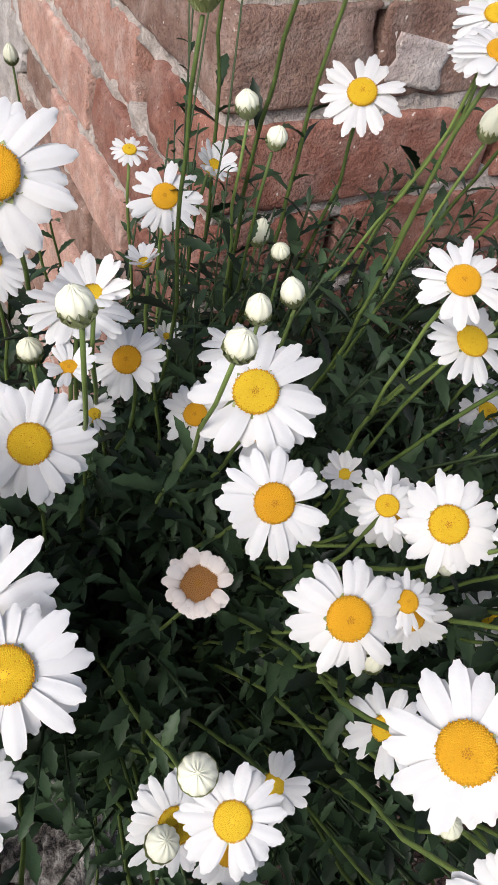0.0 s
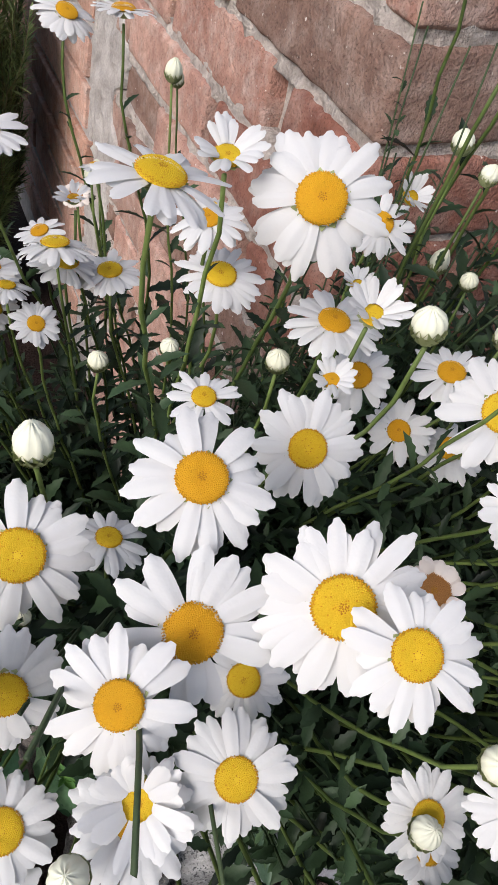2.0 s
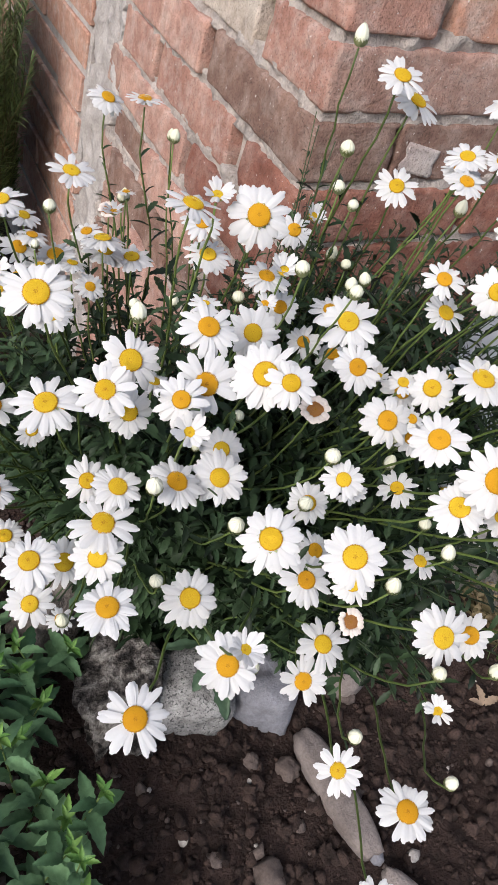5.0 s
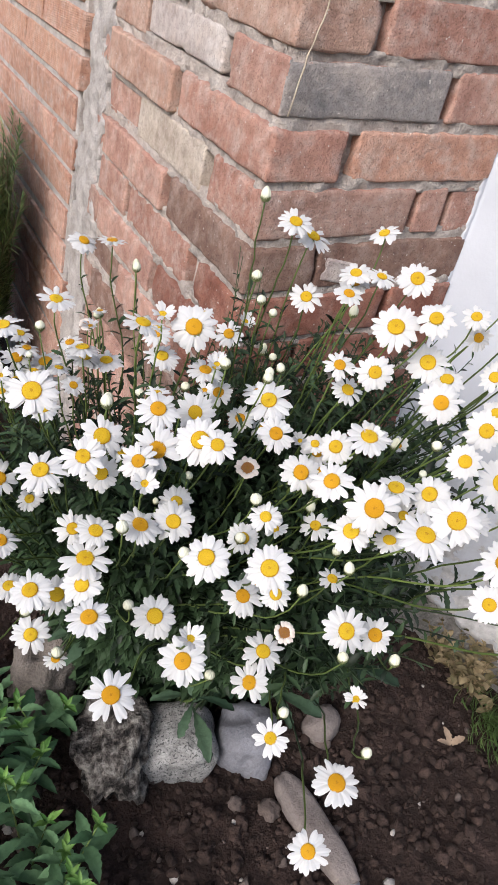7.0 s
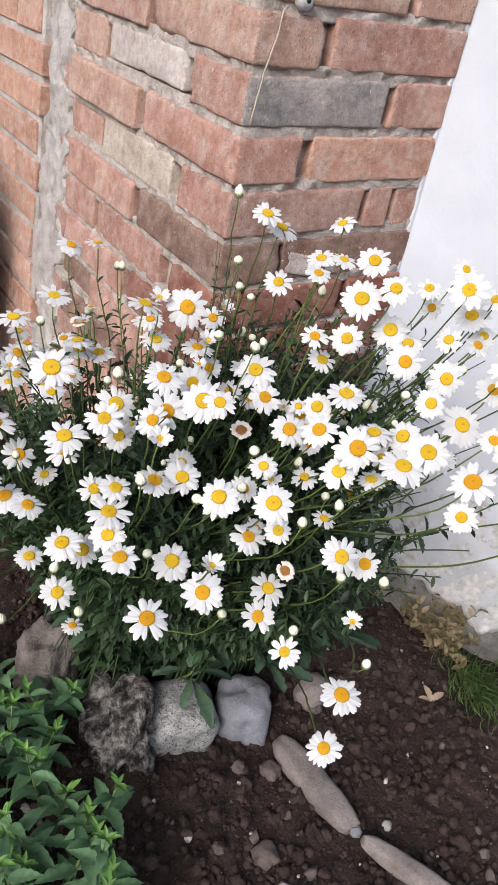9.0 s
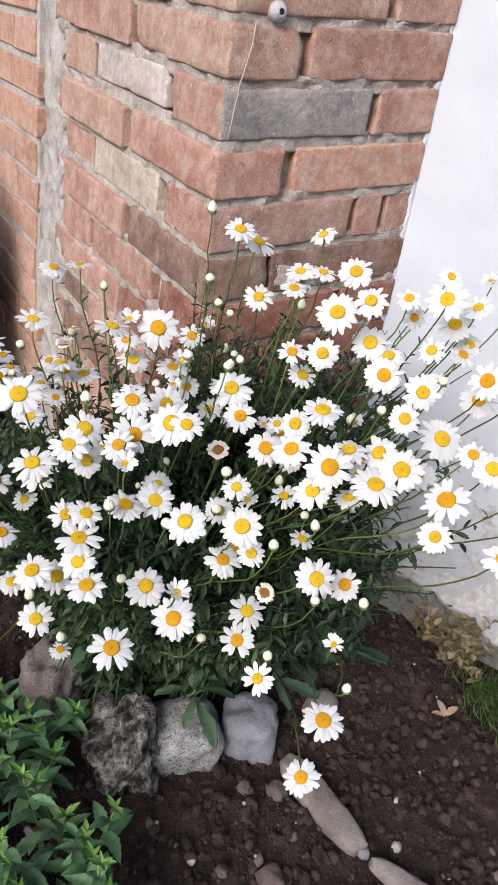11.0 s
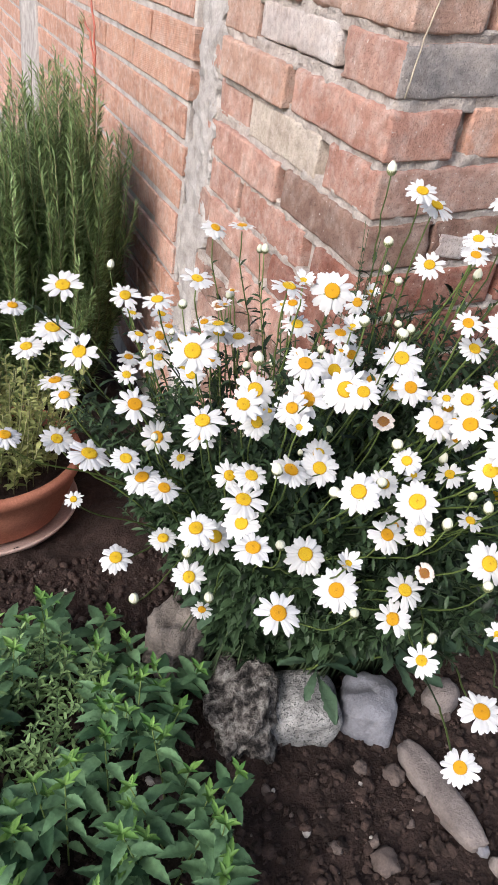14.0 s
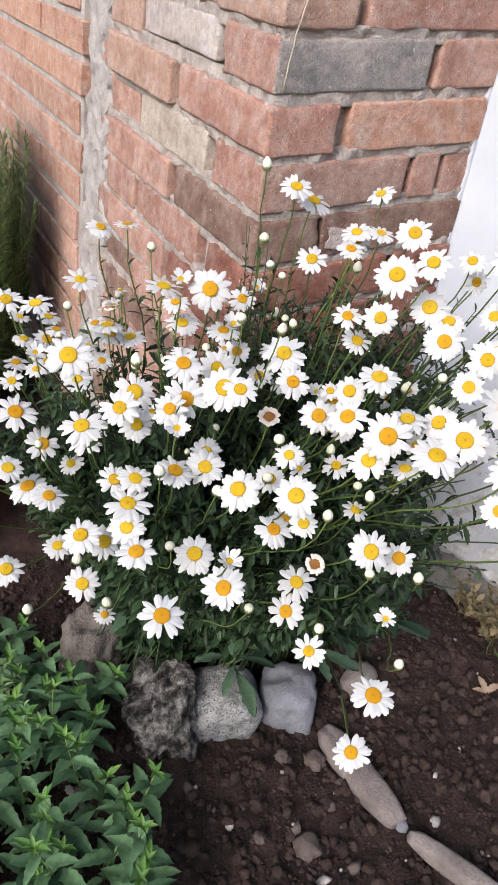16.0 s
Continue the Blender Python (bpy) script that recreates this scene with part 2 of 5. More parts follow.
M_PETAL = petal_material()
M_WITHER = disc_material("withered petal", (0.58, 0.48, 0.42), (0.76, 0.7, 0.66))
M_DISC = disc_material("daisy disc", (0.56, 0.35, 0.012), (0.72, 0.515, 0.032))
M_DISC_OLD = disc_material("daisy disc in full bloom", (0.56, 0.27, 0.01), (0.68, 0.38, 0.018))
M_DISC_RIM = disc_material("daisy disc rim", (0.44, 0.2, 0.008), (0.58, 0.31, 0.015))
M_DISC_EYE = disc_material("daisy disc eye", (0.3, 0.12, 0.01), (0.46, 0.23, 0.016))
M_DISC_BROWN = disc_material("withered disc", (0.28, 0.12, 0.035), (0.46, 0.22, 0.07))
M_BUD = disc_material("bud petals", (0.64, 0.64, 0.48), (0.76, 0.76, 0.64))
M_CALYX = leaf_material("bud scales", (0.24, 0.28, 0.11), (0.38, 0.42, 0.22), 0.5, 0.1)


def plaster_material():
    m, n, l, bs = nodes_of("white plaster")
    pos = position(n)
    a = noise_tex(n, l, pos, 9, 6)
    r = ramp(n, [(0.3, (0.49, 0.51, 0.57)), (0.7, (0.56, 0.58, 0.64))])
    l.new(a.outputs[0], r.inputs[0])
    sep = n.new("ShaderNodeSeparateXYZ")
    l.new(pos, sep.inputs[0])
    # flaking near the foot of the wall
    c = noise_tex(n, l, pos, 26, 5, 0.6)
    low = n.new("ShaderNodeMapRange")
    low.inputs[1].default_value, low.inputs[2].default_value, low.inputs[3].default_value, low.inputs[4].default_value = 0.05, 0.8, 0.1, -0.2
    l.new(sep.outputs[2], low.inputs[0])
    cr = ramp(n, [(0.55, (0, 0, 0)), (0.58, (1, 1, 1))])
    l.new(math_node(n, l, "ADD", c.outputs[0], low.outputs[0]), cr.inputs[0])
    grey = ramp(n, [(0.3, (0.3, 0.29, 0.29)), (0.7, (0.55, 0.54, 0.55))])
    l.new(noise_tex(n, l, pos, 60, 4).outputs[0], grey.inputs[0])
    # splashes of dirt above the soil
    dirt = n.new("ShaderNodeMapRange")
    dirt.inputs[1].default_value, dirt.inputs[2].default_value, dirt.inputs[3].default_value, dirt.inputs[4].default_value = 0.02, 0.42, 0.3, -0.3
    l.new(sep.outputs[2], dirt.inputs[0])
    dr = ramp(n, [(0.35, (0, 0, 0)), (0.75, (0.75, 0.75, 0.75))])
    l.new(math_node(n, l, "ADD", noise_tex(n, l, pos, 11, 8, 0.7).outputs[0], dirt.outputs[0]), dr.inputs[0])
    white_col = mix_rgb(n, l, dr.outputs[0], r.outputs[0], (0.3, 0.305, 0.325))
    l.new(mix_rgb(n, l, cr.outputs[0], white_col, grey.outputs[0]), bs.inputs["Base Color"])
    bs.inputs["Roughness"].default_value = 0.9
    f = noise_tex(n, l, pos, 140, 4)
    h = math_node(n, l, "SUBTRACT", math_node(n, l, "ADD", f.outputs[0], math_node(n, l, "MULTIPLY", a.outputs[0], 3.0)), math_node(n, l, "MULTIPLY", cr.outputs[0], 1.2))
    bump(n, l, bs, h, 0.3, 0.003)
    return m


M_PLASTER = plaster_material()
M_METAL = rough_material("dull zinc", [(0.3, (0.35, 0.34, 0.36)), (0.7, (0.6, 0.59, 0.62))], 60, 0.0005, 300, 0.5)
M_HOLE_SHADE = rough_material("hole shade", [(0.3, (0.03, 0.028, 0.03)), (0.7, (0.07, 0.065, 0.065))], 60, 0.0005, 300, 0.6)
M_STRAW = rough_material("straw", [(0.3, (0.4, 0.33, 0.25)), (0.7, (0.55, 0.47, 0.38))], 60, 0.0005, 300, 0.8)
M_REDWIRE = rough_material("red cord", [(0.3, (0.4, 0.11, 0.08)), (0.7, (0.54, 0.19, 0.14))], 60, 0.0005, 300, 0.7)


# ---------------------------------------------------------------- building helpers
rng = random.Random(7)


def mesh_from(name, verts, faces, mats, smooth=False, indices=None):
    me = bpy.data.meshes.new(name)
    me.from_pydata([tuple(v) for v in verts], [], [tuple(f) for f in faces])
    for m in mats if isinstance(mats, (list, tuple)) else [mats]:
        me.materials.append(m)
    if indices is not None:
        me.polygons.foreach_set("material_index", indices)
    if smooth:
        me.polygons.foreach_set("use_smooth", [True] * len(me.polygons))
    me.update()
    return me


def part(name, data, parent, m=None, label=""):
    """Links a mesh as one part under a thing, a part or a piece of the setting."""
    ob = new(name, data)
    ob.parent = parent
    if m is not None:
        ob.matrix_local = m
    return tagged(ob, label)


def thing(name, at, label, category, group="", kind=""):
    ob = new(name)
    ob.empty_display_size = 0.02
    ob.location = at
    return tagged(ob, label, category, group, kind)


class Soup:
    """Collects many small meshes into one."""

    def __init__(self):
        self.v, self.f, self.mi, self.n = [], [], [], 0

    def add(self, verts, faces, index=0):
        self.v.append(np.asarray(verts, float))
        self.f += [tuple(i + self.n for i in f) for f in faces]
        self.mi += [index] * len(faces)
        self.n += len(verts)

    def mesh(self, name, mats, smooth=True):
        return mesh_from(name, np.concatenate(self.v), self.f, mats, smooth, self.mi)


def frame_of(ahead, up=(0, 0, 1), roll=0.0):
    """Rotation whose y axis is ahead and whose z axis is as near up as can be."""
    y = Vector(ahead).normalized()
    x = y.cross(Vector(up))
    if x.length < 1e-4:
        x = Vector((1, 0, 0))
    x.normalize()
    z = x.cross(y)
    m = Matrix((x, y, z)).transposed()
    return m @ Matrix.Rotation(roll, 3, "Y")


def np3(m):
    return np.array([list(r) for r in m])


def tube(points, radii, sides=5):
    """A tapered tube along points."""
    verts, faces = [], []
    pts = [Vector(p) for p in points]
    for i, p in enumerate(pts):
        d = (pts[min(i + 1, len(pts) - 1)] - pts[max(i - 1, 0)]).normalized()
        a = d.cross(Vector((0.31, 0.87, 0.38))).normalized()
        b = d.cross(a)
        for k in range(sides):
            w = 2 * math.pi * k / sides
            verts.append(p + radii[i] * (math.cos(w) * a + math.sin(w) * b))
    for i in range(len(pts) - 1):
        for k in range(sides):
            q = (k + 1) % sides
            faces.append((i * sides + k, i * sides + q, (i + 1) * sides + q, (i + 1) * sides + k))
    faces.append(tuple(range(sides))[::-1])
    faces.append(tuple((len(pts) - 1) * sides + k for k in range(sides)))
    return verts, faces


def bez(p0, p1, p2, p3, n):
    out = []
    for i in range(n + 1):
        t = i / n
        u = 1 - t
        out.append(u ** 3 * Vector(p0) + 3 * u * u * t * Vector(p1) + 3 * u * t * t * Vector(p2) + t ** 3 * Vector(p3))
    return out


def worn_block(x0, x1, y0, y1, z0, z1, ch=0.006, wear=0.003, r=rng):
    """A brick with worn, uneven chamfered edges."""
    verts, faces = [], []
    c = Vector(((x0 + x1) / 2, (y0 + y1) / 2, (z0 + z1) / 2))
    h = Vector(((x1 - x0) / 2, (y1 - y0) / 2, (z1 - z0) / 2))
    ix = {}
    for sx in (-1, 1):
        for sy in (-1, 1):
            for sz in (-1, 1):
                k = ch * r.uniform(0.5, 1.6)
                j = Vector((r.uniform(-wear, wear), r.uniform(-wear, wear), r.uniform(-wear, wear)))
                for ax in range(3):
                    s = Vector((sx * h.x, sy * h.y, sz * h.z))
                    for o in range(3):
                        if o != ax:
                            s[o] -= (sx, sy, sz)[o] * k
                    ix[(sx, sy, sz, ax)] = len(verts)
                    verts.append(c + s + j)
    S = (-1, 1)
    for ax in range(3):
        o1, o2 = [(1, 2), (0, 2), (0, 1)][ax]
        for s in S:
            q = []
            for a, b in ((-1, -1), (1, -1), (1, 1), (-1, 1)):
                t = [0, 0, 0]
                t[ax], t[o1], t[o2] = s, a, b
                q.append(ix[(*t, ax)])
            faces.append(q)
    for ax in range(3):
        o1, o2 = [(1, 2), (0, 2), (0, 1)][ax]
        for a in S:
            for b in S:
                t, u = [0, 0, 0], [0, 0, 0]
                t[ax], t[o1], t[o2] = -1, a, b
                u[ax], u[o1], u[o2] = 1, a, b
                faces.append([ix[(*t, o1)], ix[(*u, o1)], ix[(*u, o2)], ix[(*t, o2)]])
    for sx in S:
        for sy in S:
            for sz in S:
                faces.append([ix[(sx, sy, sz, 0)], ix[(sx, sy, sz, 1)], ix[(sx, sy, sz, 2)]])
    return verts, faces


def rough_brick(x0, x1, y0, y1, z0, z1, edge=0.006, seed=0.0):
    """An old brick: a fine grid over the block, edges rounded unevenly, faces dented, a chip here and there."""
    lo, hi = Vector((x0, y0, z0)), Vector((x1, y1, z1))
    size = hi - lo
    cuts = [4 + max(3, min(20, int(size[i] / 0.014))) for i in range(3)]
    # grid lines, drawn together at the edges
    lines = []
    for a in range(3):
        t = [lo[a], lo[a] + 0.0025] + [lo[a] + 0.006 + (size[a] - 0.012) * i / (cuts[a] - 4) for i in range(cuts[a] - 3)] + [hi[a] - 0.0025, hi[a]]
        lines.append(t)
    verts, faces, seen = [], [], {}

    def vert(i, j, k):
        if (i, j, k) in seen:
            return seen[(i, j, k)]
        p = Vector((lines[0][i], lines[1][j], lines[2][k]))
        s = p * 22 + Vector((seed, seed * 2.3, seed * 0.7))
        rad = edge * (0.75 + 0.9 * abs(noise.noise(p * 38 + Vector((seed, 0, 0)))) + (1.8 if noise.noise(p * 15 + Vector((0, seed, 0))) > 0.42 else 0))
        core = Vector((min(max(p[a], lo[a] + rad), hi[a] - rad) for a in range(3)))
        d = p - core
        if d.length > 1e-9:
            p = core + d.normalized() * min(rad, d.length)
        n = noise.fractal(s, 0.9, 2.1, 4)
        out = (p - (lo + hi) / 2)
        out = Vector((out[a] / size[a] for a in range(3)))
        m = max(range(3), key=lambda a: abs(out[a]))
        p[m] += math.copysign(0.0028 * n, out[m])
        for a in range(3):
            p[a] += 0.0016 * noise.noise(s * 1.7 + Vector((a * 9, 3, 1)))
        seen[(i, j, k)] = len(verts)
        verts.append(p)
        return seen[(i, j, k)]

    for ax in range(3):
        a, b = [(1, 2), (2, 0), (0, 1)][ax]
        for side in (0, cuts[ax]):
            for i in range(cuts[a]):
                for j in range(cuts[b]):
                    q = []
                    for u, v in ((i, j), (i + 1, j), (i + 1, j + 1), (i, j + 1)):
                        t = [0, 0, 0]
                        t[ax], t[a], t[b] = side, u, v
                        q.append(vert(*t))
                    faces.append(q if side else q[::-1])
    return verts, faces


def clean(me):
    bm = bmesh.new()
    bm.from_mesh(me)
    bmesh.ops.recalc_face_normals(bm, faces=bm.faces)
    bm.to_mesh(me)
    bm.free()
    return me


def sheet(name, corner, u, v, nu, nv, depth, mat, bumpy, scale, edge=None):
    """An uneven slab: a grid from corner along u and v, pushed out along its normal, with sides going back by depth."""
    corner, u, v = Vector(corner), Vector(u), Vector(v)
    nrm = u.cross(v).normalized()
    verts, faces = [], []
    for j in range(nv + 1):
        for i in range(nu + 1):
            a, b = i / nu, j / nv
            if edge:
                a = edge(a, b)
            p = corner + a * u + b * v
            rim = i in (0, nu) or j in (0, nv)
            verts.append(p + nrm * (bumpy * noise.fractal(p * scale, 1.0, 2.0, 4) * (0.4 if rim else 1)))
    w = nu + 1
    for j in range(nv):
        for i in range(nu):
            faces.append((j * w + i, j * w + i + 1, (j + 1) * w + i + 1, (j + 1) * w + i))
    ring = [i for i in range(w)] + [j * w + nu for j in range(1, nv + 1)] + [nv * w + i for i in range(nu - 1, -1, -1)] + [j * w for j in range(nv - 1, 0, -1)]
    base = len(verts)
    for i in ring:
        verts.append(Vector(verts[i]) - nrm * depth)
    k = len(ring)
    for i in range(k):
        faces.append((ring[i], base + i, base + (i + 1) % k, ring[(i + 1) % k]))
    faces.append(tuple(base + i for i in range(k))[::-1])
    return clean(mesh_from(name, verts, faces, mat, True))


# ---------------------------------------------------------------- ground
def soil_height(x, y):
    p = Vector((x, y, 0))
    near = max(0.0, 1 - math.hypot(x, y) / 3.0)
    h = 0.011 * noise.fractal(p * 7, 0.9, 2.0, 4) + 0.006 * noise.fractal(p * 38 + Vector((3, 1, 0)), 0.8, 2.1, 3) * near
    h += 0.008 * max(0.0, noise.noise(p * 24 + Vector((9, 4, 2)))) * near
    h += 0.13 * max(0.0, 1 - math.hypot(x - 0.47, y) / 0.36) ** 1.2
    return h - 0.08


def ground_mesh():
    fine = [i * 0.0085 for i in range(-106, 107)]
    far = []
    step, x = 0.012, fine[-1]
    while x < 80:
        step *= 1.35
        x += step
        far.append(x)
    axis = [-a for a in far[::-1]] + fine + far
    xs, ys = [a - 0.05 for a in axis], [a - 0.12 for a in axis]
    verts = [(x, y, soil_height(x, y)) for y in ys for x in xs]
    w = len(xs)
    faces = [(j * w + i, j * w + i + 1, (j + 1) * w + i + 1, (j + 1) * w + i) for j in range(len(ys) - 1) for i in range(w - 1)]
    return mesh_from("ground", verts, faces, M_SOIL, True)


ground = tagged(new("ground", ground_mesh()), "dark brown crumbly garden soil, bare and slightly damp", "soil", kind="structure")

# ---------------------------------------------------------------- brick pillar
PITCH, BRICK_H = 0.0785, 0.0668
pillar_core = mesh_from("wall", *worn_block(0.02, 0.392, 0.02, 0.9, -0.2, 1.8, 0.004, 0), M_MORTAR)
pillar = tagged(new("wall_pillar", clean(pillar_core)), "weathered red brick pillar with uneven lime mortar joints", "wall", kind="structure")


def joint_skin(parent, name, corner, u, v, nu, nv, mat):
    """Mortar as an uneven skin, a little back from the brick faces."""
    part(name, sheet(name, corner, u, v, nu, nv, 0.01, mat, 0.0065, 34), parent)


joint_skin(pillar, "mortar", (0.004, 0.019, -0.17), (0.388, 0, 0), (0, 0, 1.94), 60, 300, M_MORTAR)
joint_skin(pillar, "mortar", (0.022, 0.7, -0.17), (0, -0.696, 0), (0, 0, 1.94), 90, 300, M_MORTAR)


def bed_joints():
    """Mortar beds between the courses; the upright joints are washed out and stand open."""
    for k in range(-8, 16):
        z = 1.029 - PITCH * k
        if z < -0.12:
            continue
        part("mortar", sheet("mortar", (0.003, 0.0025, z - 0.018), (0.393, 0, 0.0413), (0, 0, 0.024), 90, 7, 0.02, M_MORTAR, 0.0075, 30), pillar)
        part("mortar", sheet("mortar", (0.0015, 0.7, z - 0.0185 + 0.049), (0, -0.694, -0.0486), (0, 0, 0.0255), 160, 8, 0.026, M_MORTAR, 0.0065, 34), pillar)


bed_joints()


def shear_to_view(verts):
    """Shears the courses down towards the free corner to fit the camera's view."""
    return [Vector((p[0], p[1], p[2] + 0.105 * p[0] + 0.07 * p[1])) for p in verts]


def brick(parent, x0, x1, y0, y1, z, mats, indices=None, wear=0.0035, ch=0.0034, h=BRICK_H):
    if -1 <= round((1.029 - z) / PITCH) <= 9:
        v, f = rough_brick(x0, x1, y0, y1, z, z + h, ch, 37.0 * x0 + 11.0 * y0 + 5.1 * z)
        me = mesh_from("brick", shear_to_view(v), f, mats, True)
    else:
        v, f = worn_block(x0, x1, y0, y1, z, z + h, ch, wear)
        v = shear_to_view(v)
        me = clean(mesh_from("brick", v, f, mats))
    if indices:
        me.polygons.foreach_set("material_index", [indices(p) for p in me.polygons])
    return part("brick", me, parent)


def pillar_bricks():
    tones = [M_MAUVE, M_RED, M_BROWN, M_MAUVE, M_PALE, M_RED, M_MAUVE, M_BROWN]
    fixed = {(0, "c"): M_PALE, (0, "r"): M_RED, (1, "r"): M_MAUVE, (2, "c"): M_RED, (2, "r"): M_ORANGE, (3, "c"): M_RED, (3, "r"): M_MAUVE, (1, "l"): M_LIMED, (3, "l"): M_CREAM, (4, "c"): M_SHADED_BROWN, (0, "l"): M_MAUVE, (2, "l"): M_PALE, (4, "l"): M_MAUVE, (5, "l"): M_RED, (6, "l"): M_MAUVE, (2, "m"): M_MAUVE, (4, "m"): M_RED, (6, "m"): M_BROWN, (5, "c"): M_SHADED_RED, (1, "m"): M_PALE, (3, "m"): M_MAUVE, (5, "m"): M_MAUVE, (5, "r"): M_SHADED_RED, (4, "r"): M_SHADED_BROWN}
    for k in range(-8, 16):
        z = 1.029 - PITCH * k + rng.uniform(-0.002, 0.002)
        if z < -0.16:
            continue
        # From course 4 down: darker brick with shade already in its colour.
        pick = lambda s: fixed.get((k, s), rng.choice(tones if k < 4 else [M_MAUVE, M_BROWN, M_SHADED_BROWN] if s in "lm" else [M_SHADED_RED, M_SHADED_BROWN, M_SHADED_RED]))
        o = lambda: rng.uniform(-0.004, 0.0)
        e = lambda: rng.uniform(-0.014, 0.002)
        j = lambda: rng.uniform(-0.008, 0.008)
        if k % 2 == 0:
            brick(pillar, o(), 0.114, o(), 0.3 + j(), z, pick("c"), ch=0.0052)
            brick(pillar, 0.127 + j(), 0.399, o(), 0.11, z, pick("r"))
            brick(pillar, e(), 0.11, 0.324 + j(), 0.636, z, pick("l"))
            brick(pillar, e() + 0.004, 0.11, 0.655, 0.72, z, pick("m"))
        else:
            if k == 1:
                brick(pillar, o(), 0.262, o(), 0.162, z, [M_MAUVE, M_BURNT], lambda p: 1 if p.normal.y < -0.5 else 0, ch=0.0052)
            elif k == 3:
                brick(pillar, o(), 0.262, o(), 0.158, z, [M_RED, M_BROWN], lambda p: 1 if p.normal.y < -0.5 else 0, ch=0.0052)
            else:
                brick(pillar, o(), 0.262 + j(), o(), 0.15 + j(), z, pick("c"), ch=0.0052)
            if k == 3:
                brick(pillar, 0.276, 0.328, o(), 0.1, z, M_MAUVE)
                brick(pillar, 0.343, 0.398, 0.004, 0.1, z, M_RED)
            else:
                brick(pillar, 0.277, 0.399, o(), 0.11, z, pick("r"))
            brick(pillar, e(), 0.11, 0.195 if k == 5 else 0.186 + j(), 0.478, z + (0.009 if k == 1 else 0), pick("l"), h=0.056 if k == 1 else BRICK_H)
            brick(pillar, e() + 0.004, 0.11, 0.498, 0.66, z, pick("m"))


# cement seam where the newer wall meets the pillar
def seam_edge(a, b):
    lo, hi = 0.0, 1.0
    n1 = 0.42 * noise.fractal(Vector((0.3, b * 26, 1)), 0.7, 2, 4)
    n2 = 0.42 * noise.fractal(Vector((5.3, b * 28, 2)), 0.7, 2, 4)
    return lo + n1 + a * (hi - lo + n2 - n1)


seam = tagged(new("trim_seam", sheet("seam", (-0.001, 0.845, -0.15), (0, -0.13, 0), (0, -0.065, 1.95), 34, 400, 0.03, M_CEMENT, 0.0062, 24, seam_edge)),
              "rough pale grey cement seam between two brick walls", "wall", kind="structure")

# ---------------------------------------------------------------- newer orange brick wall
side = tagged(new("wall_side", clean(mesh_from("wall", *worn_block(0.0035, 0.24, 0.86, 7.0, -0.2, 1.8, 0.004, 0), M_CEMENT))),
              "newer orange brick wall with thick pale mortar joints", "wall", kind="structure")


def side_bricks():
    shapes = []
    for i in range(5):
        me = clean(mesh_from("brick", *worn_block(0, 0.1, 0, 0.343, 0, 0.0705, 0.003, 0.003), None))
        me.materials.clear()
        me.materials.append([M_ORANGE, M_SIDE, M_ORANGE, M_SIDE, M_COMBED][i])
        shapes.append(me)
    halves = []
    for i in range(3):
        me = clean(mesh_from("brick", *worn_block(0, 0.1, 0, 0.165, 0, 0.0705, 0.003, 0.003), None))
        me.materials.clear()
        me.materials.append([M_ORANGE, M_SIDE, M_COMBED][i])
        halves.append(me)
    rise = math.degrees(math.atan(0.05))
    for k in range(-9, 13):
        z = 0.9195 - 0.0855 * k
        if z < -0.1:
            continue
        y = 0.857 + (0.0 if k % 2 == 0 else 0.178) + rng.uniform(-0.02, 0.02)
        combed = k in (0, 1, -1)
        if k % 2:
            part("brick", halves[2 if combed and k == 0 else rng.randrange(2)], side, pose(rng.uniform(-0.007, 0.0), y - 0.175, z + 0.05 * (y - 1.075), rise))
        while y < 6.0:
            me = shapes[4] if combed and y < 1.75 and not (k == 1 and y < 1) else shapes[rng.randrange(4)]
            part("brick", me, side, pose(rng.uniform(-0.007, 0.0), y, z + 0.05 * (y - 0.9), rise))
            y += 0.353


column = tagged(new("trim_column", sheet("column", (-0.012, 3.75, -0.15), (0, -0.6, 0), (0, 0, 1.95), 10, 60, 0.03, M_CEMENT, 0.006, 10)),
                "pale concrete strip in the brick wall", "wall", kind="structure")

# ---------------------------------------------------------------- white plastered wall
W0, WD, WN = Vector((0.398, 0.0, 0.0)), Vector((0.667, -0.745, 0.0)), Vector((-0.745, -0.667, 0.0))


def broken_foot(a, b):
    """The plaster has come off along the foot of the wall."""
    if a < 0.8:
        return a
    s = 3.2 * b
    drop = 0.115 * min(1.0, s / 0.5)
    drop += 0.022 * noise.fractal(Vector((s * 14, 2.0, 7)), 0.8, 2, 4) + 0.02 * noise.noise(Vector((s * 5, 1.0, 3)))
    return 0.8 + (a - 0.8) * (1 + (drop - 0.02) / 0.2)


def ragged(a, b):
    return a + (1 - a) * 0.33 * noise.fractal(Vector((2.0, b * 60, 7)), 0.6, 2.2, 5)


white = tagged(new("wall_white", sheet("wall", W0 - 0.012 * WN + Vector((0, 0, -0.25)), 3.2 * WD, (0, 0, 2.05), 260, 150, 0.2, M_FOOT, 0.008, 16)),
               "white plastered wall, its plaster broken off along the foot", "wall", kind="structure")
part("plaster", sheet("plaster", W0 + Vector((0, 0, 1.8)), (0, 0, -1.66), 3.2 * WD, 130, 380, 0.016, M_PLASTER, 0.0014, 7, broken_foot), white)
part("plaster", sheet("plaster", (0.392, -0.0012, 0.1), (0.02, 0, 0), (0, 0, 1.7), 6, 420, 0.012, M_PLASTER, 0.0008, 40, ragged), white)


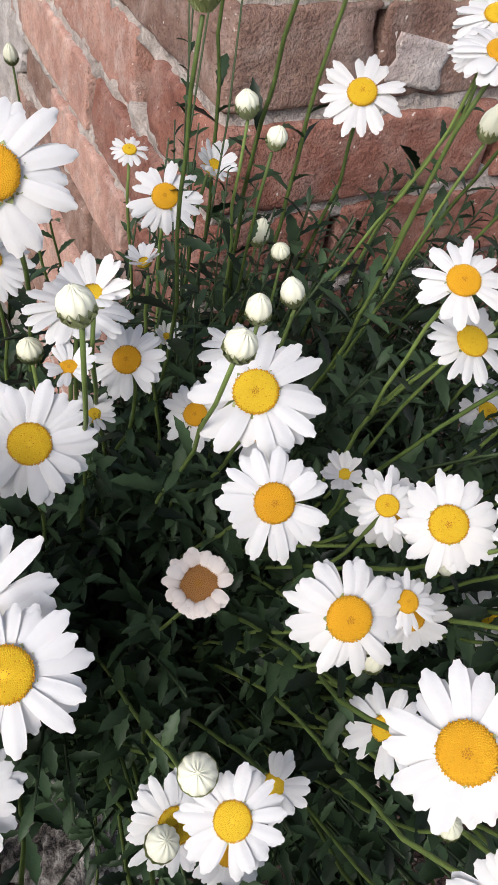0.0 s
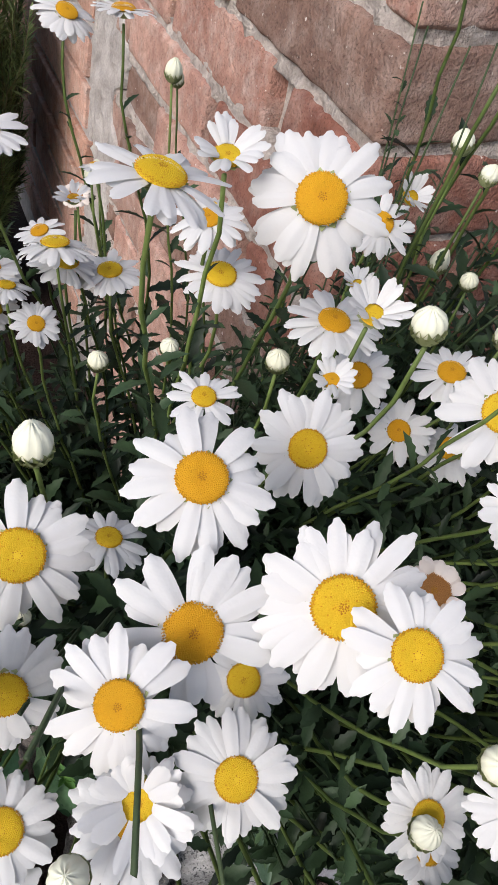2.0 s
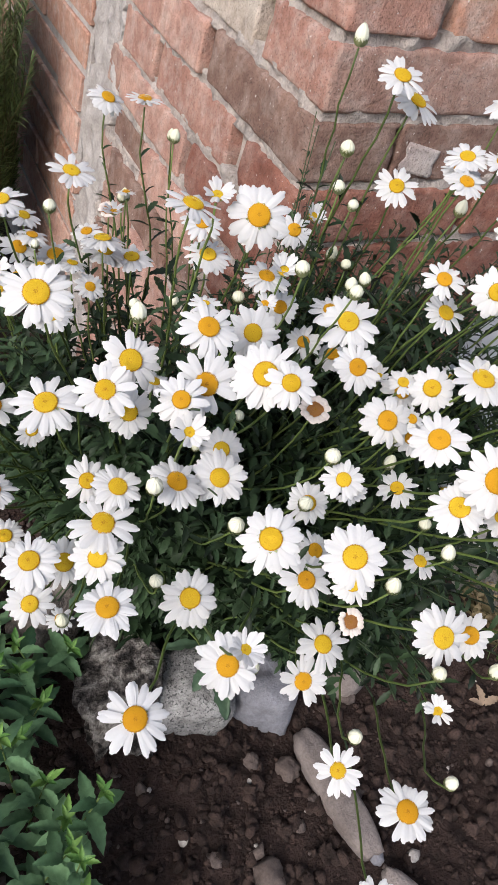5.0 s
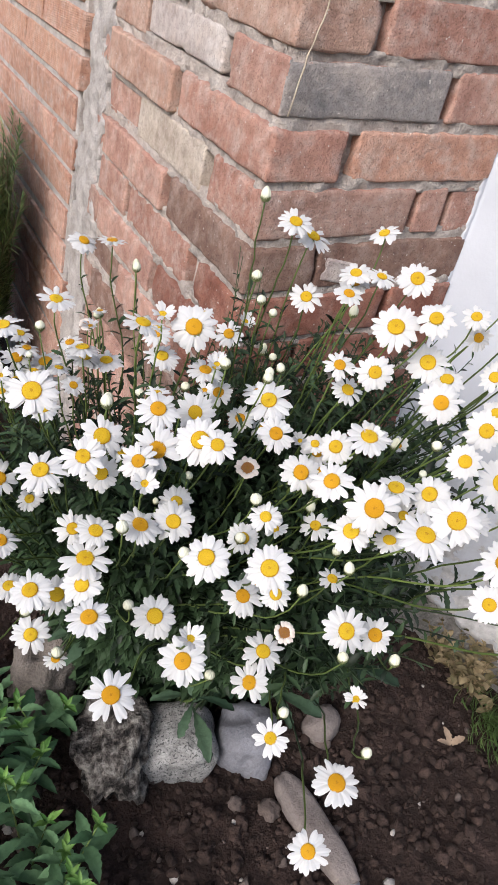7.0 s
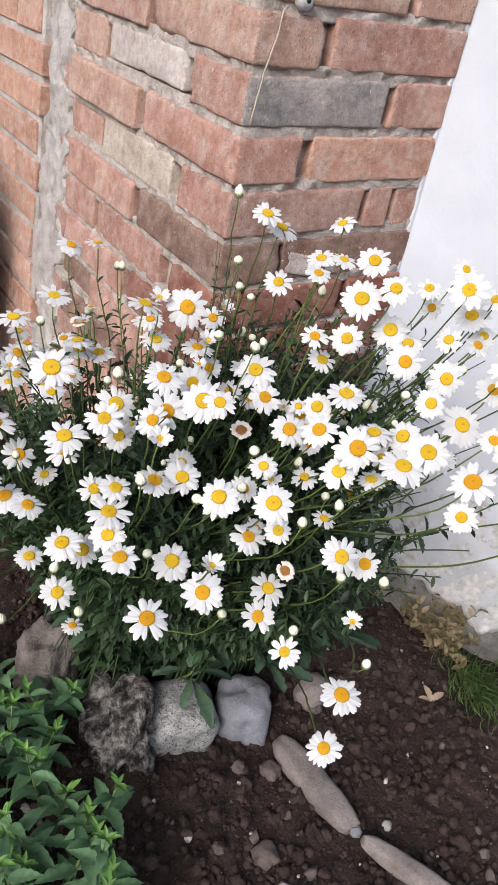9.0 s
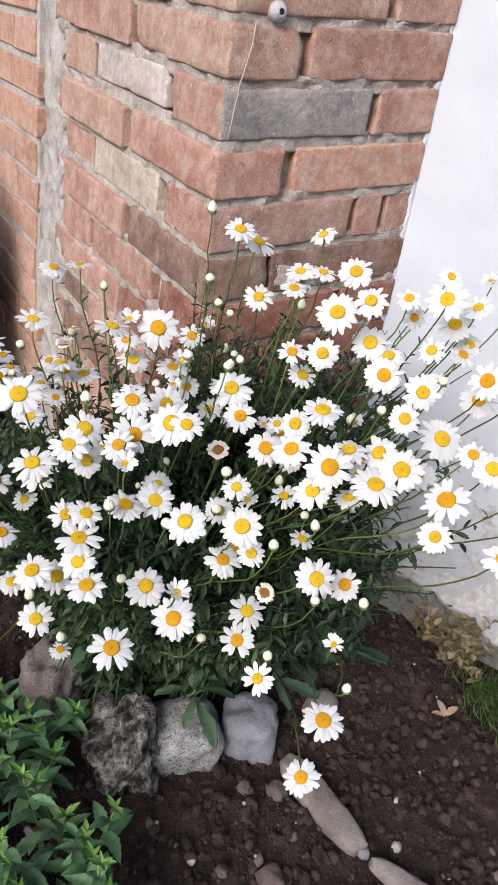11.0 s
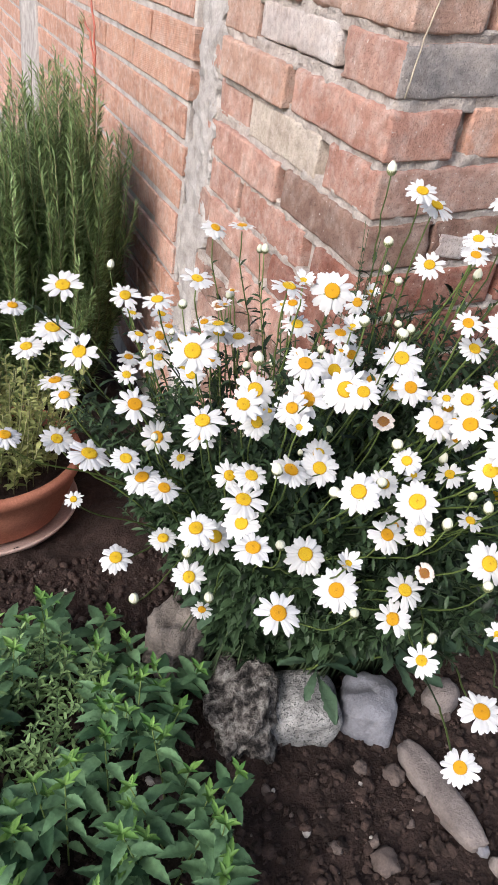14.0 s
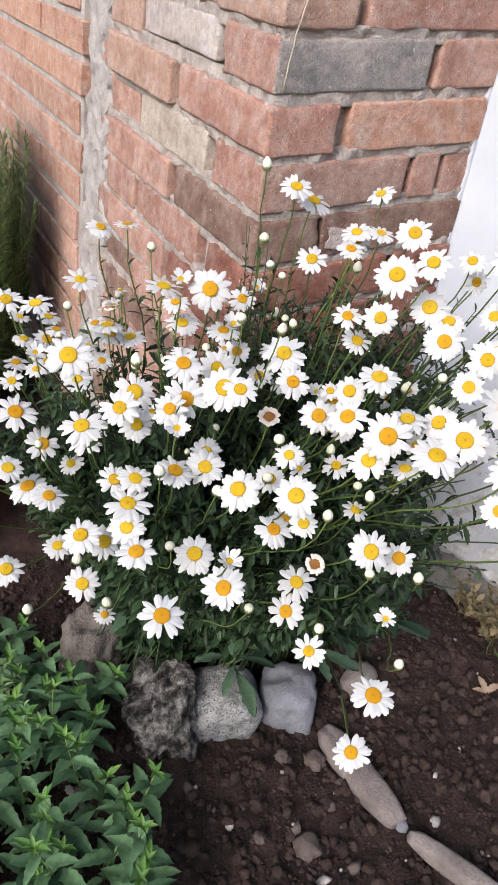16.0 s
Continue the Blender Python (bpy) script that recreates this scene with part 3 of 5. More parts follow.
ROOTS = [(-0.19, 0.05), (-0.15, -0.03), (-0.08, -0.06), (-0.01, -0.07), (0.06, -0.065), (0.13, -0.07), (-0.1, 0.06), (0.0, -0.04)]
BLOOMS = {}
BLOOMS[0] = [
    (-0.532, -0.1, 0.542, 0.044), (-0.499, 0.06, 0.648, 0.041), (-0.488, 0.02, 0.605, 0.048), (-0.462, -0.06, 0.504, 0.049),
    (-0.457, -0.02, 0.572, 0.049), (-0.452, -0.125, 0.448, 0.027), (-0.436, -0.076, 0.639, 0.051), (-0.381, -0.1, 0.615, 0.031),
    (-0.36, -0.03, 0.606, 0.033), (-0.353, -0.05, 0.648, 0.032), (-0.308, 0, 0.655, 0.034), (-0.078, -0.206, 0.88, 0.041),
    (-0.033, -0.181, 0.859, 0.05), (0.037, -0.234, 0.834, 0.036), (0.2, -0.3, 0.844, 0.034),
]
BLOOMS[1] = [
    (-0.456, 0, 0.64, 0.056), (-0.453, -0.222, 0.582, 0.052), (-0.452, -0.06, 0.57, 0.042), (-0.433, -0.279, 0.473, 0.04),
    (-0.404, -0.224, 0.642, 0.049), (-0.379, -0.376, 0.582, 0.042), (-0.364, -0.337, 0.479, 0.041), (-0.348, -0.358, 0.551, 0.039),
    (-0.341, -0.216, 0.558, 0.031), (-0.332, -0.378, 0.611, 0.048), (-0.319, -0.362, 0.628, 0.037), (-0.292, -0.391, 0.698, 0.03),
    (-0.272, -0.481, 0.569, 0.046), (-0.183, -0.27, 0.716, 0.022), (-0.091, -0.262, 0.659, 0.037), (-0.061, -0.396, 0.728, 0.049),
    (0.087, -0.239, 0.835, 0.049), (0.18, -0.424, 0.859, 0.034),
]
BLOOMS[2] = [
    (-0.423, -0.266, 0.6, 0.036), (-0.403, -0.264, 0.571, 0.046), (-0.377, -0.228, 0.599, 0.04), (-0.362, -0.321, 0.673, 0.048),
    (-0.346, -0.504, 0.581, 0.044), (-0.337, -0.259, 0.617, 0.045), (-0.333, -0.34, 0.615, 0.036), (-0.307, -0.318, 0.702, 0.043),
    (-0.293, -0.373, 0.71, 0.036), (-0.273, -0.419, 0.562, 0.046), (-0.259, -0.46, 0.668, 0.044), (-0.217, -0.558, 0.539, 0.033),
    (-0.201, -0.448, 0.597, 0.04), (-0.187, -0.477, 0.504, 0.04), (-0.185, -0.473, 0.619, 0.031), (-0.137, -0.581, 0.465, 0.046),
    (-0.112, -0.481, 0.712, 0.05), (-0.072, -0.596, 0.695, 0.034), (-0.057, -0.469, 0.685, 0.028), (0.087, -0.342, 0.833, 0.033),
    (0.172, -0.382, 0.782, 0.035),
]
BLOOMS[3] = [
    (-0.366, -0.247, 0.463, 0.038), (-0.346, -0.439, 0.602, 0.04), (-0.337, -0.357, 0.709, 0.039), (-0.315, -0.348, 0.682, 0.036),
    (-0.279, -0.02, 0.624, 0.047), (-0.284, -0.502, 0.622, 0.03), (-0.26, -0.327, 0.733, 0.043), (-0.235, -0.37, 0.724, 0.049),
    (-0.21, -0.484, 0.666, 0.044), (-0.197, -0.625, 0.464, 0.037), (-0.183, -0.401, 0.625, 0.035), (-0.176, -0.417, 0.663, 0.032),
    (-0.149, -0.404, 0.632, 0.027), (-0.138, -0.525, 0.611, 0.044), (-0.111, -0.462, 0.61, 0.03), (-0.09, -0.526, 0.714, 0.051),
    (-0.085, -0.515, 0.579, 0.037), (-0.074, -0.463, 0.716, 0.044), (-0.064, -0.53, 0.728, 0.047), (-0.054, -0.656, 0.708, 0.036),
    (0.018, -0.398, 0.763, 0.046), (0.036, -0.56, 0.727, 0.042), (0.122, -0.591, 0.685, 0.03), (0.211, -0.464, 0.785, 0.031),
]
BLOOMS[4] = [
    (-0.338, -0.393, 0.594, 0.04), (-0.318, -0.031, 0.636, 0.039), (-0.298, -0.04, 0.621, 0.033), (-0.27, -0.359, 0.71, 0.046),
    (-0.262, -0.27, 0.793, 0.042, 0.85), (-0.233, -0.035, 0.638, 0.048), (-0.227, -0.335, 0.626, 0.037), (-0.208, -0.186, 0.741, 0.034),
    (-0.203, -0.259, 0.783, 0.051, 0.25), (-0.175, -0.249, 0.729, 0.04, 0.75), (-0.152, -0.399, 0.561, 0.035), (-0.124, -0.303, 0.72, 0.051, 0.5),
    (-0.117, -0.378, 0.679, 0.044), (-0.095, -0.399, 0.623, 0.035), (-0.08, -0.343, 0.687, 0.026), (-0.073, -0.478, 0.665, 0.035),
    (-0.07, -0.364, 0.696, 0.04), (-0.046, -0.479, 0.716, 0.043), (-0.039, -0.495, 0.763, 0.034), (-0.005, -0.502, 0.694, 0.043),
    (0.005, -0.471, 0.776, 0.041), (0.028, -0.538, 0.733, 0.034), (0.05, -0.367, 0.772, 0.04), (0.082, -0.404, 0.852, 0.05),
    (0.118, -0.33, 0.802, 0.033), (0.118, -0.392, 0.74, 0.034),
]
BLOOMS[5] = [
    (-0.281, -0.373, 0.637, 0.043), (-0.266, -0.275, 0.65, 0.032), (-0.246, -0.371, 0.633, 0.044), (-0.229, -0.391, 0.732, 0.035),
    (-0.24, -0.279, 0.721, 0.026, 0.7), (-0.23, -0.241, 0.788, 0.029, 0.6), (-0.147, -0.051, 0.685, 0.034), (-0.203, -0.295, 0.706, 0.044), (-0.175, -0.27, 0.745, 0.03), (-0.171, -0.465, 0.53, 0.044),
    (-0.13, -0.438, 0.713, 0.042), (-0.12, -0.472, 0.68, 0.042), (-0.104, -0.539, 0.521, 0.026), (-0.093, -0.379, 0.679, 0.023),
    (-0.076, -0.373, 0.652, 0.032), (-0.066, -0.334, 0.67, 0.037), (-0.053, -0.582, 0.723, 0.048), (-0.054, -0.391, 0.724, 0.029),
    (-0.015, -0.335, 0.818, 0.054), (0.004, -0.365, 0.841, 0.042), (0.031, -0.492, 0.727, 0.053), (0.037, -0.345, 0.781, 0.047),
    (0.07, -0.33, 0.519, 0.043), (0.053, -0.335, 0.665, 0.026), (0.076, -0.492, 0.791, 0.045), (0.107, -0.38, 0.779, 0.037), (0.119, -0.458, 0.746, 0.045),
    (0.141, -0.402, 0.839, 0.037), (0.155, -0.39, 0.773, 0.038), (0.173, -0.384, 0.864, 0.028), (0.192, -0.521, 0.661, 0.034),
]
BLOOMS[6] = [
    (-0.426, 0.095, 0.663, 0.058), (-0.391, -0.306, 0.584, 0.038), (-0.371, -0.04, 0.698, 0.042), (-0.361, -0.273, 0.727, 0.049),
    (-0.356, -0.12, 0.659, 0.03), (-0.337, 0.042, 0.64, 0.033), (-0.319, -0.166, 0.643, 0.038), (-0.311, -0.11, 0.623, 0.031),
    (-0.283, -0.061, 0.727, 0.046), (-0.273, -0.06, 0.636, 0.033), (-0.244, -0.055, 0.661, 0.047), (-0.231, -0.04, 0.682, 0.027),
    (-0.214, -0.02, 0.695, 0.021), (-0.197, -0.186, 0.714, 0.041, 0.75), (-0.154, -0.25, 0.701, 0.033), (-0.129, -0.197, 0.714, 0.02),
    (-0.115, -0.181, 0.738, 0.036), (-0.107, -0.181, 0.659, 0.02), (-0.043, -0.356, 0.778, 0.041), (-0.023, -0.184, 0.787, 0.042),
    (0.137, -0.379, 0.81, 0.048),
]
BLOOMS[7] = [
    (-0.359, -0.138, 0.73, 0.041), (-0.348, -0.09, 0.623, 0.031), (-0.312, -0.27, 0.35, 0.03), (-0.318, -0.032, 0.604, 0.04),
    (-0.306, -0.03, 0.649, 0.033), (-0.276, -0.02, 0.594, 0.034), (-0.259, -0.08, 0.621, 0.032), (-0.243, 0, 0.641, 0.035),
    (-0.218, 0.057, 0.76, 0.041), (-0.191, 0.026, 0.772, 0.04), (-0.205, -0.04, 0.634, 0.047), (-0.167, -0.25, 0.674, 0.022),
    (-0.133, -0.342, 0.704, 0.04), (-0.121, -0.254, 0.668, 0.034), (-0.102, -0.251, 0.699, 0.04), (-0.103, -0.096, 0.726, 0.022),
    (-0.078, -0.151, 0.739, 0.028), (-0.07, -0.306, 0.665, 0.024), (-0.048, -0.307, 0.761, 0.037), (-0.038, -0.276, 0.829, 0.033),
    (-0.018, -0.298, 0.724, 0.04), (0.017, -0.212, 0.829, 0.04), (0.029, -0.2, 0.813, 0.04), (0.072, -0.176, 0.867, 0.039),
    (0.156, -0.2, 0.569, 0.045),
]
BUDS = [
    (-0.092, -0.158, 0.892), (-0.135, -0.244, 0.833), (-0.074, -0.169, 0.776), (-0.065, -0.186, 0.767),
    (-0.049, -0.16, 0.705), (-0.116, -0.281, 0.74), (-0.194, -0.317, 0.773), (-0.128, 0.09, 0.719),
    (-0.3, -0.301, 0.728), (-0.301, -0.065, 0.695), (-0.206, 0.002, 0.681), (-0.291, -0.397, 0.56),
    (-0.373, -0.345, 0.523), (-0.33, -0.324, 0.427), (-0.419, -0.313, 0.437), (-0.084, -0.546, 0.577),
    (-0.152, -0.544, 0.603), (-0.12, -0.585, 0.508), (-0.215, -0.449, 0.493), (-0.199, -0.545, 0.549),
    (-0.028, -0.451, 0.75), (-0.112, -0.479, 0.638), (0.005, -0.242, 0.793), (-0.105, -0.379, 0.662),
    (-0.184, -0.406, 0.677), (-0.19, -0.406, 0.631), (-0.178, -0.497, 0.644), (-0.091, -0.436, 0.619),
    (-0.353, 0.116, 0.685), (-0.054, -0.192, 0.712), (-0.148, -0.326, 0.76), (-0.191, -0.242, 0.706),
    (-0.241, -0.154, 0.646), (-0.195, -0.136, 0.639), (-0.305, -0.387, 0.65), (-0.259, -0.424, 0.642),
    (-0.166, -0.005, 0.749),
]
WITHERED = [(-0.151, -0.334, 0.655, 0.036), (-0.147, -0.458, 0.541, 0.032), (-0.215, 0.02, 0.654, 0.03)]


# ---------------------------------------------------------------- daisies
def petal(length, width, curl, twist, notch, n=7):
    """One petal from the origin along +y: broad strap, two faint grooves, blunt tip with one or two notches."""
    verts, faces = [], []
    cols = (-1.0, -0.6, -0.25, 0.25, 0.6, 1.0)
    tip = (-0.1, -0.025, -0.6 * notch, -0.3 * notch, -0.015, -0.09)
    for i in range(n + 1):
        s = i / n
        w = width * 0.5 * (0.66 + 0.34 * math.sin(min(1.0, s * 1.5) * math.pi * 0.5))
        w *= 1.0 if s < 0.45 else math.sqrt(max(0.0, 1 - 0.76 * ((s - 0.45) / 0.55) ** 3.0))
        for k, c in enumerate(cols):
            y = length * s + (length * tip[k] if i == n else 0.35 * length * tip[k] / n if i == n - 1 else 0)
            z = curl * length * (0.3 * s - s * s) - 0.035 * width * (1 if abs(c) == 0.6 else 0) - 0.07 * width * c * c
            verts.append((w * c + twist * s * s * width, y, z + twist * 0.3 * c * w))
    k = len(cols)
    for i in range(n):
        for c in range(k - 1):
            faces.append((i * k + c, i * k + c + 1, (i + 1) * k + c + 1, (i + 1) * k + c))
    return np.array(verts), faces


def corolla(seed, count, droop=0.0, gaps=0.0, curl=0.2, long=1.0, mat=None, base=0.14):
    """A ring of petals for a head one unit across, facing +z."""
    r = random.Random(seed)
    s = Soup()
    for layer in (0, 1):
        for i in range(count // 2):
            if r.random() < gaps:
                continue
            a = 2 * math.pi * (i + 0.5 * layer + r.uniform(-0.3, 0.3)) / (count // 2)
            L = 0.362 * long * r.choice((0.78, 0.9, 1.0, 1.0, 1.08)) * r.uniform(0.93, 1.05) * (1.0 - 0.05 * layer)
            v, f = petal(L, 0.134 * r.uniform(0.8, 1.15), curl + r.uniform(-0.1, 0.12), r.uniform(-0.22, 0.22), r.uniform(0.0, 0.05))
            lift = -droop + r.uniform(-0.1, 0.08) - 0.04 * layer
            m = np3(Matrix.Rotation(a, 3, "Z") @ Matrix.Rotation(lift, 3, "X") @ Matrix.Rotation(r.uniform(-0.12, 0.12), 3, "Y"))
            s.add(v @ m.T + (m @ np.array((0, base, -0.005 - 0.012 * layer))), f)
    return s.mesh("petals", [mat or M_PETAL])


def blob(radius, squash=1.0, rings=5, sides=10):
    verts, faces = [(0, 0, radius * squash)], []
    for i in range(1, rings):
        p = math.pi * i / rings
        for k in range(sides):
            a = 2 * math.pi * k / sides
            verts.append((radius * math.sin(p) * math.cos(a), radius * math.sin(p) * math.sin(a), radius * squash * math.cos(p)))
    verts.append((0, 0, -radius * squash))
    for k in range(sides):
        q = (k + 1) % sides
        faces.append((0, 1 + k, 1 + q))
        for i in range(rings - 2):
            b = 1 + i * sides
            faces.append((b + k, b + sides + k, b + sides + q, b + q))
        b = 1 + (rings - 2) * sides
        faces.append((len(verts) - 1, b + q, b + k))
    return np.array(verts), faces


def disc(seed, mat, dome=0.03, dimple=0.02, fringe=1.0):
    """The yellow middle: a low cushion set with tiny florets in spirals, dimpled, with a ring of open florets at its rim."""
    r = random.Random(seed)
    s = Soup()
    v, f = blob(0.192, 0.16, 6, 24)
    s.add(v, f)
    total = 620
    for i in range(total):
        q = math.sqrt((i + 0.5) / total)
        a = i * 2.399963 + r.uniform(-0.02, 0.02) / max(q, 0.15)
        R = 0.197 * q * r.uniform(0.985, 1.012)
        z = 0.028 + dome * (1 - q ** 4) - dimple * max(0.0, 1 - q / 0.45) - 0.022 * q ** 6
        rim = q > 0.9
        e = (0.0082 if rim else 0.0068) * r.uniform(0.85, 1.15)
        h = e * (1.5 * fringe if rim else 1.0)
        ca, sa = math.cos(a), math.sin(a)
        v = np.array([(e, 0, 0), (0.3 * e, 0.85 * e, 0), (-0.8 * e, 0.5 * e, 0), (-0.8 * e, -0.5 * e, 0), (0.3 * e, -0.85 * e, 0), (0.5 * e if rim else 0, 0, h)])
        v = v @ np.array([(ca, sa, 0), (-sa, ca, 0), (0, 0, 1)])
        s.add(v + (R * ca, R * sa, z), [(0, 1, 5), (1, 2, 5), (2, 3, 5), (3, 4, 5), (4, 0, 5)], 2 if q < 0.17 else (1 if rim or r.random() < 0.04 else 0))
    return s.mesh("disc", mat, True)


def cup():
    """Green scales behind a head."""
    s = Soup()
    for ring, (R, z) in enumerate(((0.17, -0.035), (0.12, -0.07))):
        for i in range(14):
            a = 2 * math.pi * (i + 0.5 * ring) / 14
            m = np3(Matrix.Rotation(a, 3, "Z"))
            v = np.array([(-0.035, R - 0.09, z - 0.03), (0.035, R - 0.09, z - 0.03), (0.03, R, z), (0, R + 0.03, z + 0.012), (-0.03, R, z)])
            s.add(v @ m.T, [(0, 1, 2, 3, 4)])
    v, f = blob(0.12, 0.5, 5, 10)
    s.add(v + (0, 0, -0.075), f)
    return s.mesh("calyx", [M_CALYX])


COROLLAS = [corolla(i, c, d, g, k) for i, (c, d, g, k) in enumerate(((28, 0.0, 0.03, 0.14), (26, 0.06, 0.03, 0.22), (24, -0.1, 0.04, 0.14), (30, 0.1, 0.04, 0.24), (24, 0.05, 0.08, 0.16), (26, -0.03, 0.1, 0.2), (28, 0.04, 0.02, 0.18)))]
SHY = [corolla(40, 20, -0.75, 0.05, 0.1), corolla(41, 18, -0.55, 0.2, 0.15)]
WITHER = corolla(50, 38, -0.75, 0.12, 0.9, 0.42, M_WITHER, 0.235)
DISCS = [disc(i, [m, M_DISC_RIM, M_DISC_EYE], d, h) for i, (m, d, h) in enumerate(((M_DISC, 0.03, 0.02), (M_DISC, 0.045, 0.012), (M_DISC_OLD, 0.055, 0.022), (M_DISC, 0.02, 0.03), (M_DISC_OLD, 0.04, 0.03)))]
DISC_OLD = disc(9, [M_DISC_BROWN, M_DISC_BROWN, M_DISC_EYE], 0.05, 0.015, 1.6)
CUP = cup()


def bud_meshes(tall, lobes):
    """A closed bud: folded petals drawn together over a cup of overlapping green scales."""
    s = Soup()
    prof = [(0.24, -0.44), (0.42, -0.26), (0.49, -0.04), (0.485, 0.16), (0.42, 0.36), (0.3, 0.52), (0.16, 0.64), (0.05, 0.69)]
    sides = lobes * 4
    verts, faces = [], []
    for i, (R, z) in enumerate(prof):
        for k in range(sides):
            a = 2 * math.pi * k / sides + 0.12 * z
            fold = 1 - (0.1 if i > 2 else 0.03) * (k % 4 == 0) + 0.02 * (k % 4 == 2)
            ragged_tip = (0.06 if i > 5 else 0) * math.sin(k * 1.7)
            verts.append((R * fold * math.cos(a), R * fold * math.sin(a), (z + ragged_tip) * (tall if z > 0 else 1)))
    for i in range(len(prof) - 1):
        for k in range(sides):
            q = (k + 1) % sides
            faces.append((i * sides + k, i * sides + q, (i + 1) * sides + q, (i + 1) * sides + k))
    faces.append(tuple((len(prof) - 1) * sides + k for k in range(sides)))
    faces.append(tuple(range(sides))[::-1])
    s.add(verts, faces)
    head = s.mesh("petals", [M_BUD])
    c = Soup()
    for ring, (R, z0, z1) in enumerate(((0.52, -0.32, 0.02), (0.53, -0.4, -0.14), (0.46, -0.5, -0.28))):
        for i in range(12):
            m = np3(Matrix.Rotation(2 * math.pi * (i + 0.5 * ring) / 12, 3, "Z"))
            v = np.array([(-0.14, R - 0.22, z0 - 0.1), (0.14, R - 0.22, z0 - 0.1), (0.13, R - 0.015, (z0 + z1) / 2), (0.0, R - 0.02, z1), (-0.13, R - 0.015, (z0 + z1) / 2)])
            c.add(v @ m.T, [(0, 1, 2, 3, 4)])
    v, f = blob(0.3, 0.55, 5, 10)
    c.add(v + (0, 0, -0.46), f)
    return head, c.mesh("calyx", [M_CALYX])


BUDDING = [bud_meshes(1.0, 9), bud_meshes(0.72, 11), bud_meshes(1.2, 8)]


def leaf_template(teeth, n, width, fold, arch):
    """A leaf one unit long along +y: mid rib and two toothed edges."""
    verts, faces = [], []
    for i in range(n + 1):
        s = i / n
        w = width * (math.sin(math.pi * min(1, 0.08 + 0.92 * s ** 1.15)) ** 0.8 if s < 0.995 else 0.0)
        if teeth and 0 < i < n:
            w *= 1.13 if i % 2 else 0.82
        z = arch * (s - 1.25 * s * s)
        for c in (-1, 0, 1):
            verts.append((c * w, s, z + fold * w * abs(c)))
    for i in range(n):
        for c in (0, 1):
            faces.append((i * 3 + c, i * 3 + c + 1, i * 3 + c + 4, i * 3 + c + 3))
    return np.array(verts), faces


LEAF = leaf_template(True, 9, 0.15, 0.4, 0.25)
LEAF_WIDE = leaf_template(True, 10, 0.2, 0.3, 0.3)


def put_leaf(soup, tmpl, at, ahead, up, size, width=1.0, roll=0.0, index=0):
    v, f = tmpl
    m = np3(frame_of(ahead, up, roll)) * size
    soup.add((v * (width, 1, 1)) @ m.T + np.array(at), f, index)


# Near the middle of the camera's later positions; heads are turned to it.
MEAN_EYE = Vector((-0.52, -0.85, 0.98))


def facing(p, r, up=0.5, stray=0.25):
    """Heads turn up and out of the clump, towards the camera's mean place."""
    d = (MEAN_EYE - Vector(p)).normalized()
    n = d * (1 - up) + Vector((0, 0, 1)) * up + stray * Vector((r.uniform(-1, 1), r.uniform(-1, 1), r.uniform(-1, 1)))
    return n.normalized()


def skirt(w):
    """Height of the clump's lower edge, fitted to the camera's view past the stones."""
    return 0.11 + 1.15 * (-0.2 - w.y) + max(0.0, -1.9 * (w.x + 0.12)) - min(0.11, max(0.0, 1.4 * (w.x - 0.12)))


def crest(w):
    """Top of the foliage, lowered towards the camera to clear its view; the flowers stand above it."""
    return 0.74 + 0.6 * min(0.0, w.y + 0.14)


def low(p):
    """Heads on long stalks that lean out over the bare soil."""
    return p[2] < 0.6 and p[1] < -0.47


def foot(plant, p, r):
    """Where the shoot of a head leaves the ground."""
    if low(p):
        return Vector((0.13 + r.uniform(-0.03, 0.03), -0.12 + r.uniform(-0.02, 0.02), plant.location.z))
    x = max(-0.13, min(0.22, 0.7 * p[0] + 0.03) + r.uniform(-0.04, 0.04))
    y = min(0.05, max(-0.12, 0.3 * p[1] + 0.03)) + r.uniform(-0.03, 0.03)
    return Vector((x, min(y, -0.03) if x > -0.03 else max(y, -0.01), plant.location.z))


def fork(root, p, r):
    """Where a flower stalk leaves its leafy shoot."""
    q = Vector(root).lerp(Vector(p), r.uniform(0.5, 0.65))
    if low(p):
        return Vector(p) + Vector((0.12, 0.14, -0.13))
    q.z = max(q.z - 0.02, min(skirt(q) + 0.03, p[2] - 0.05))
    q.z = min(max(q.z, p[2] - 0.24), p[2] - 0.06)
    return q


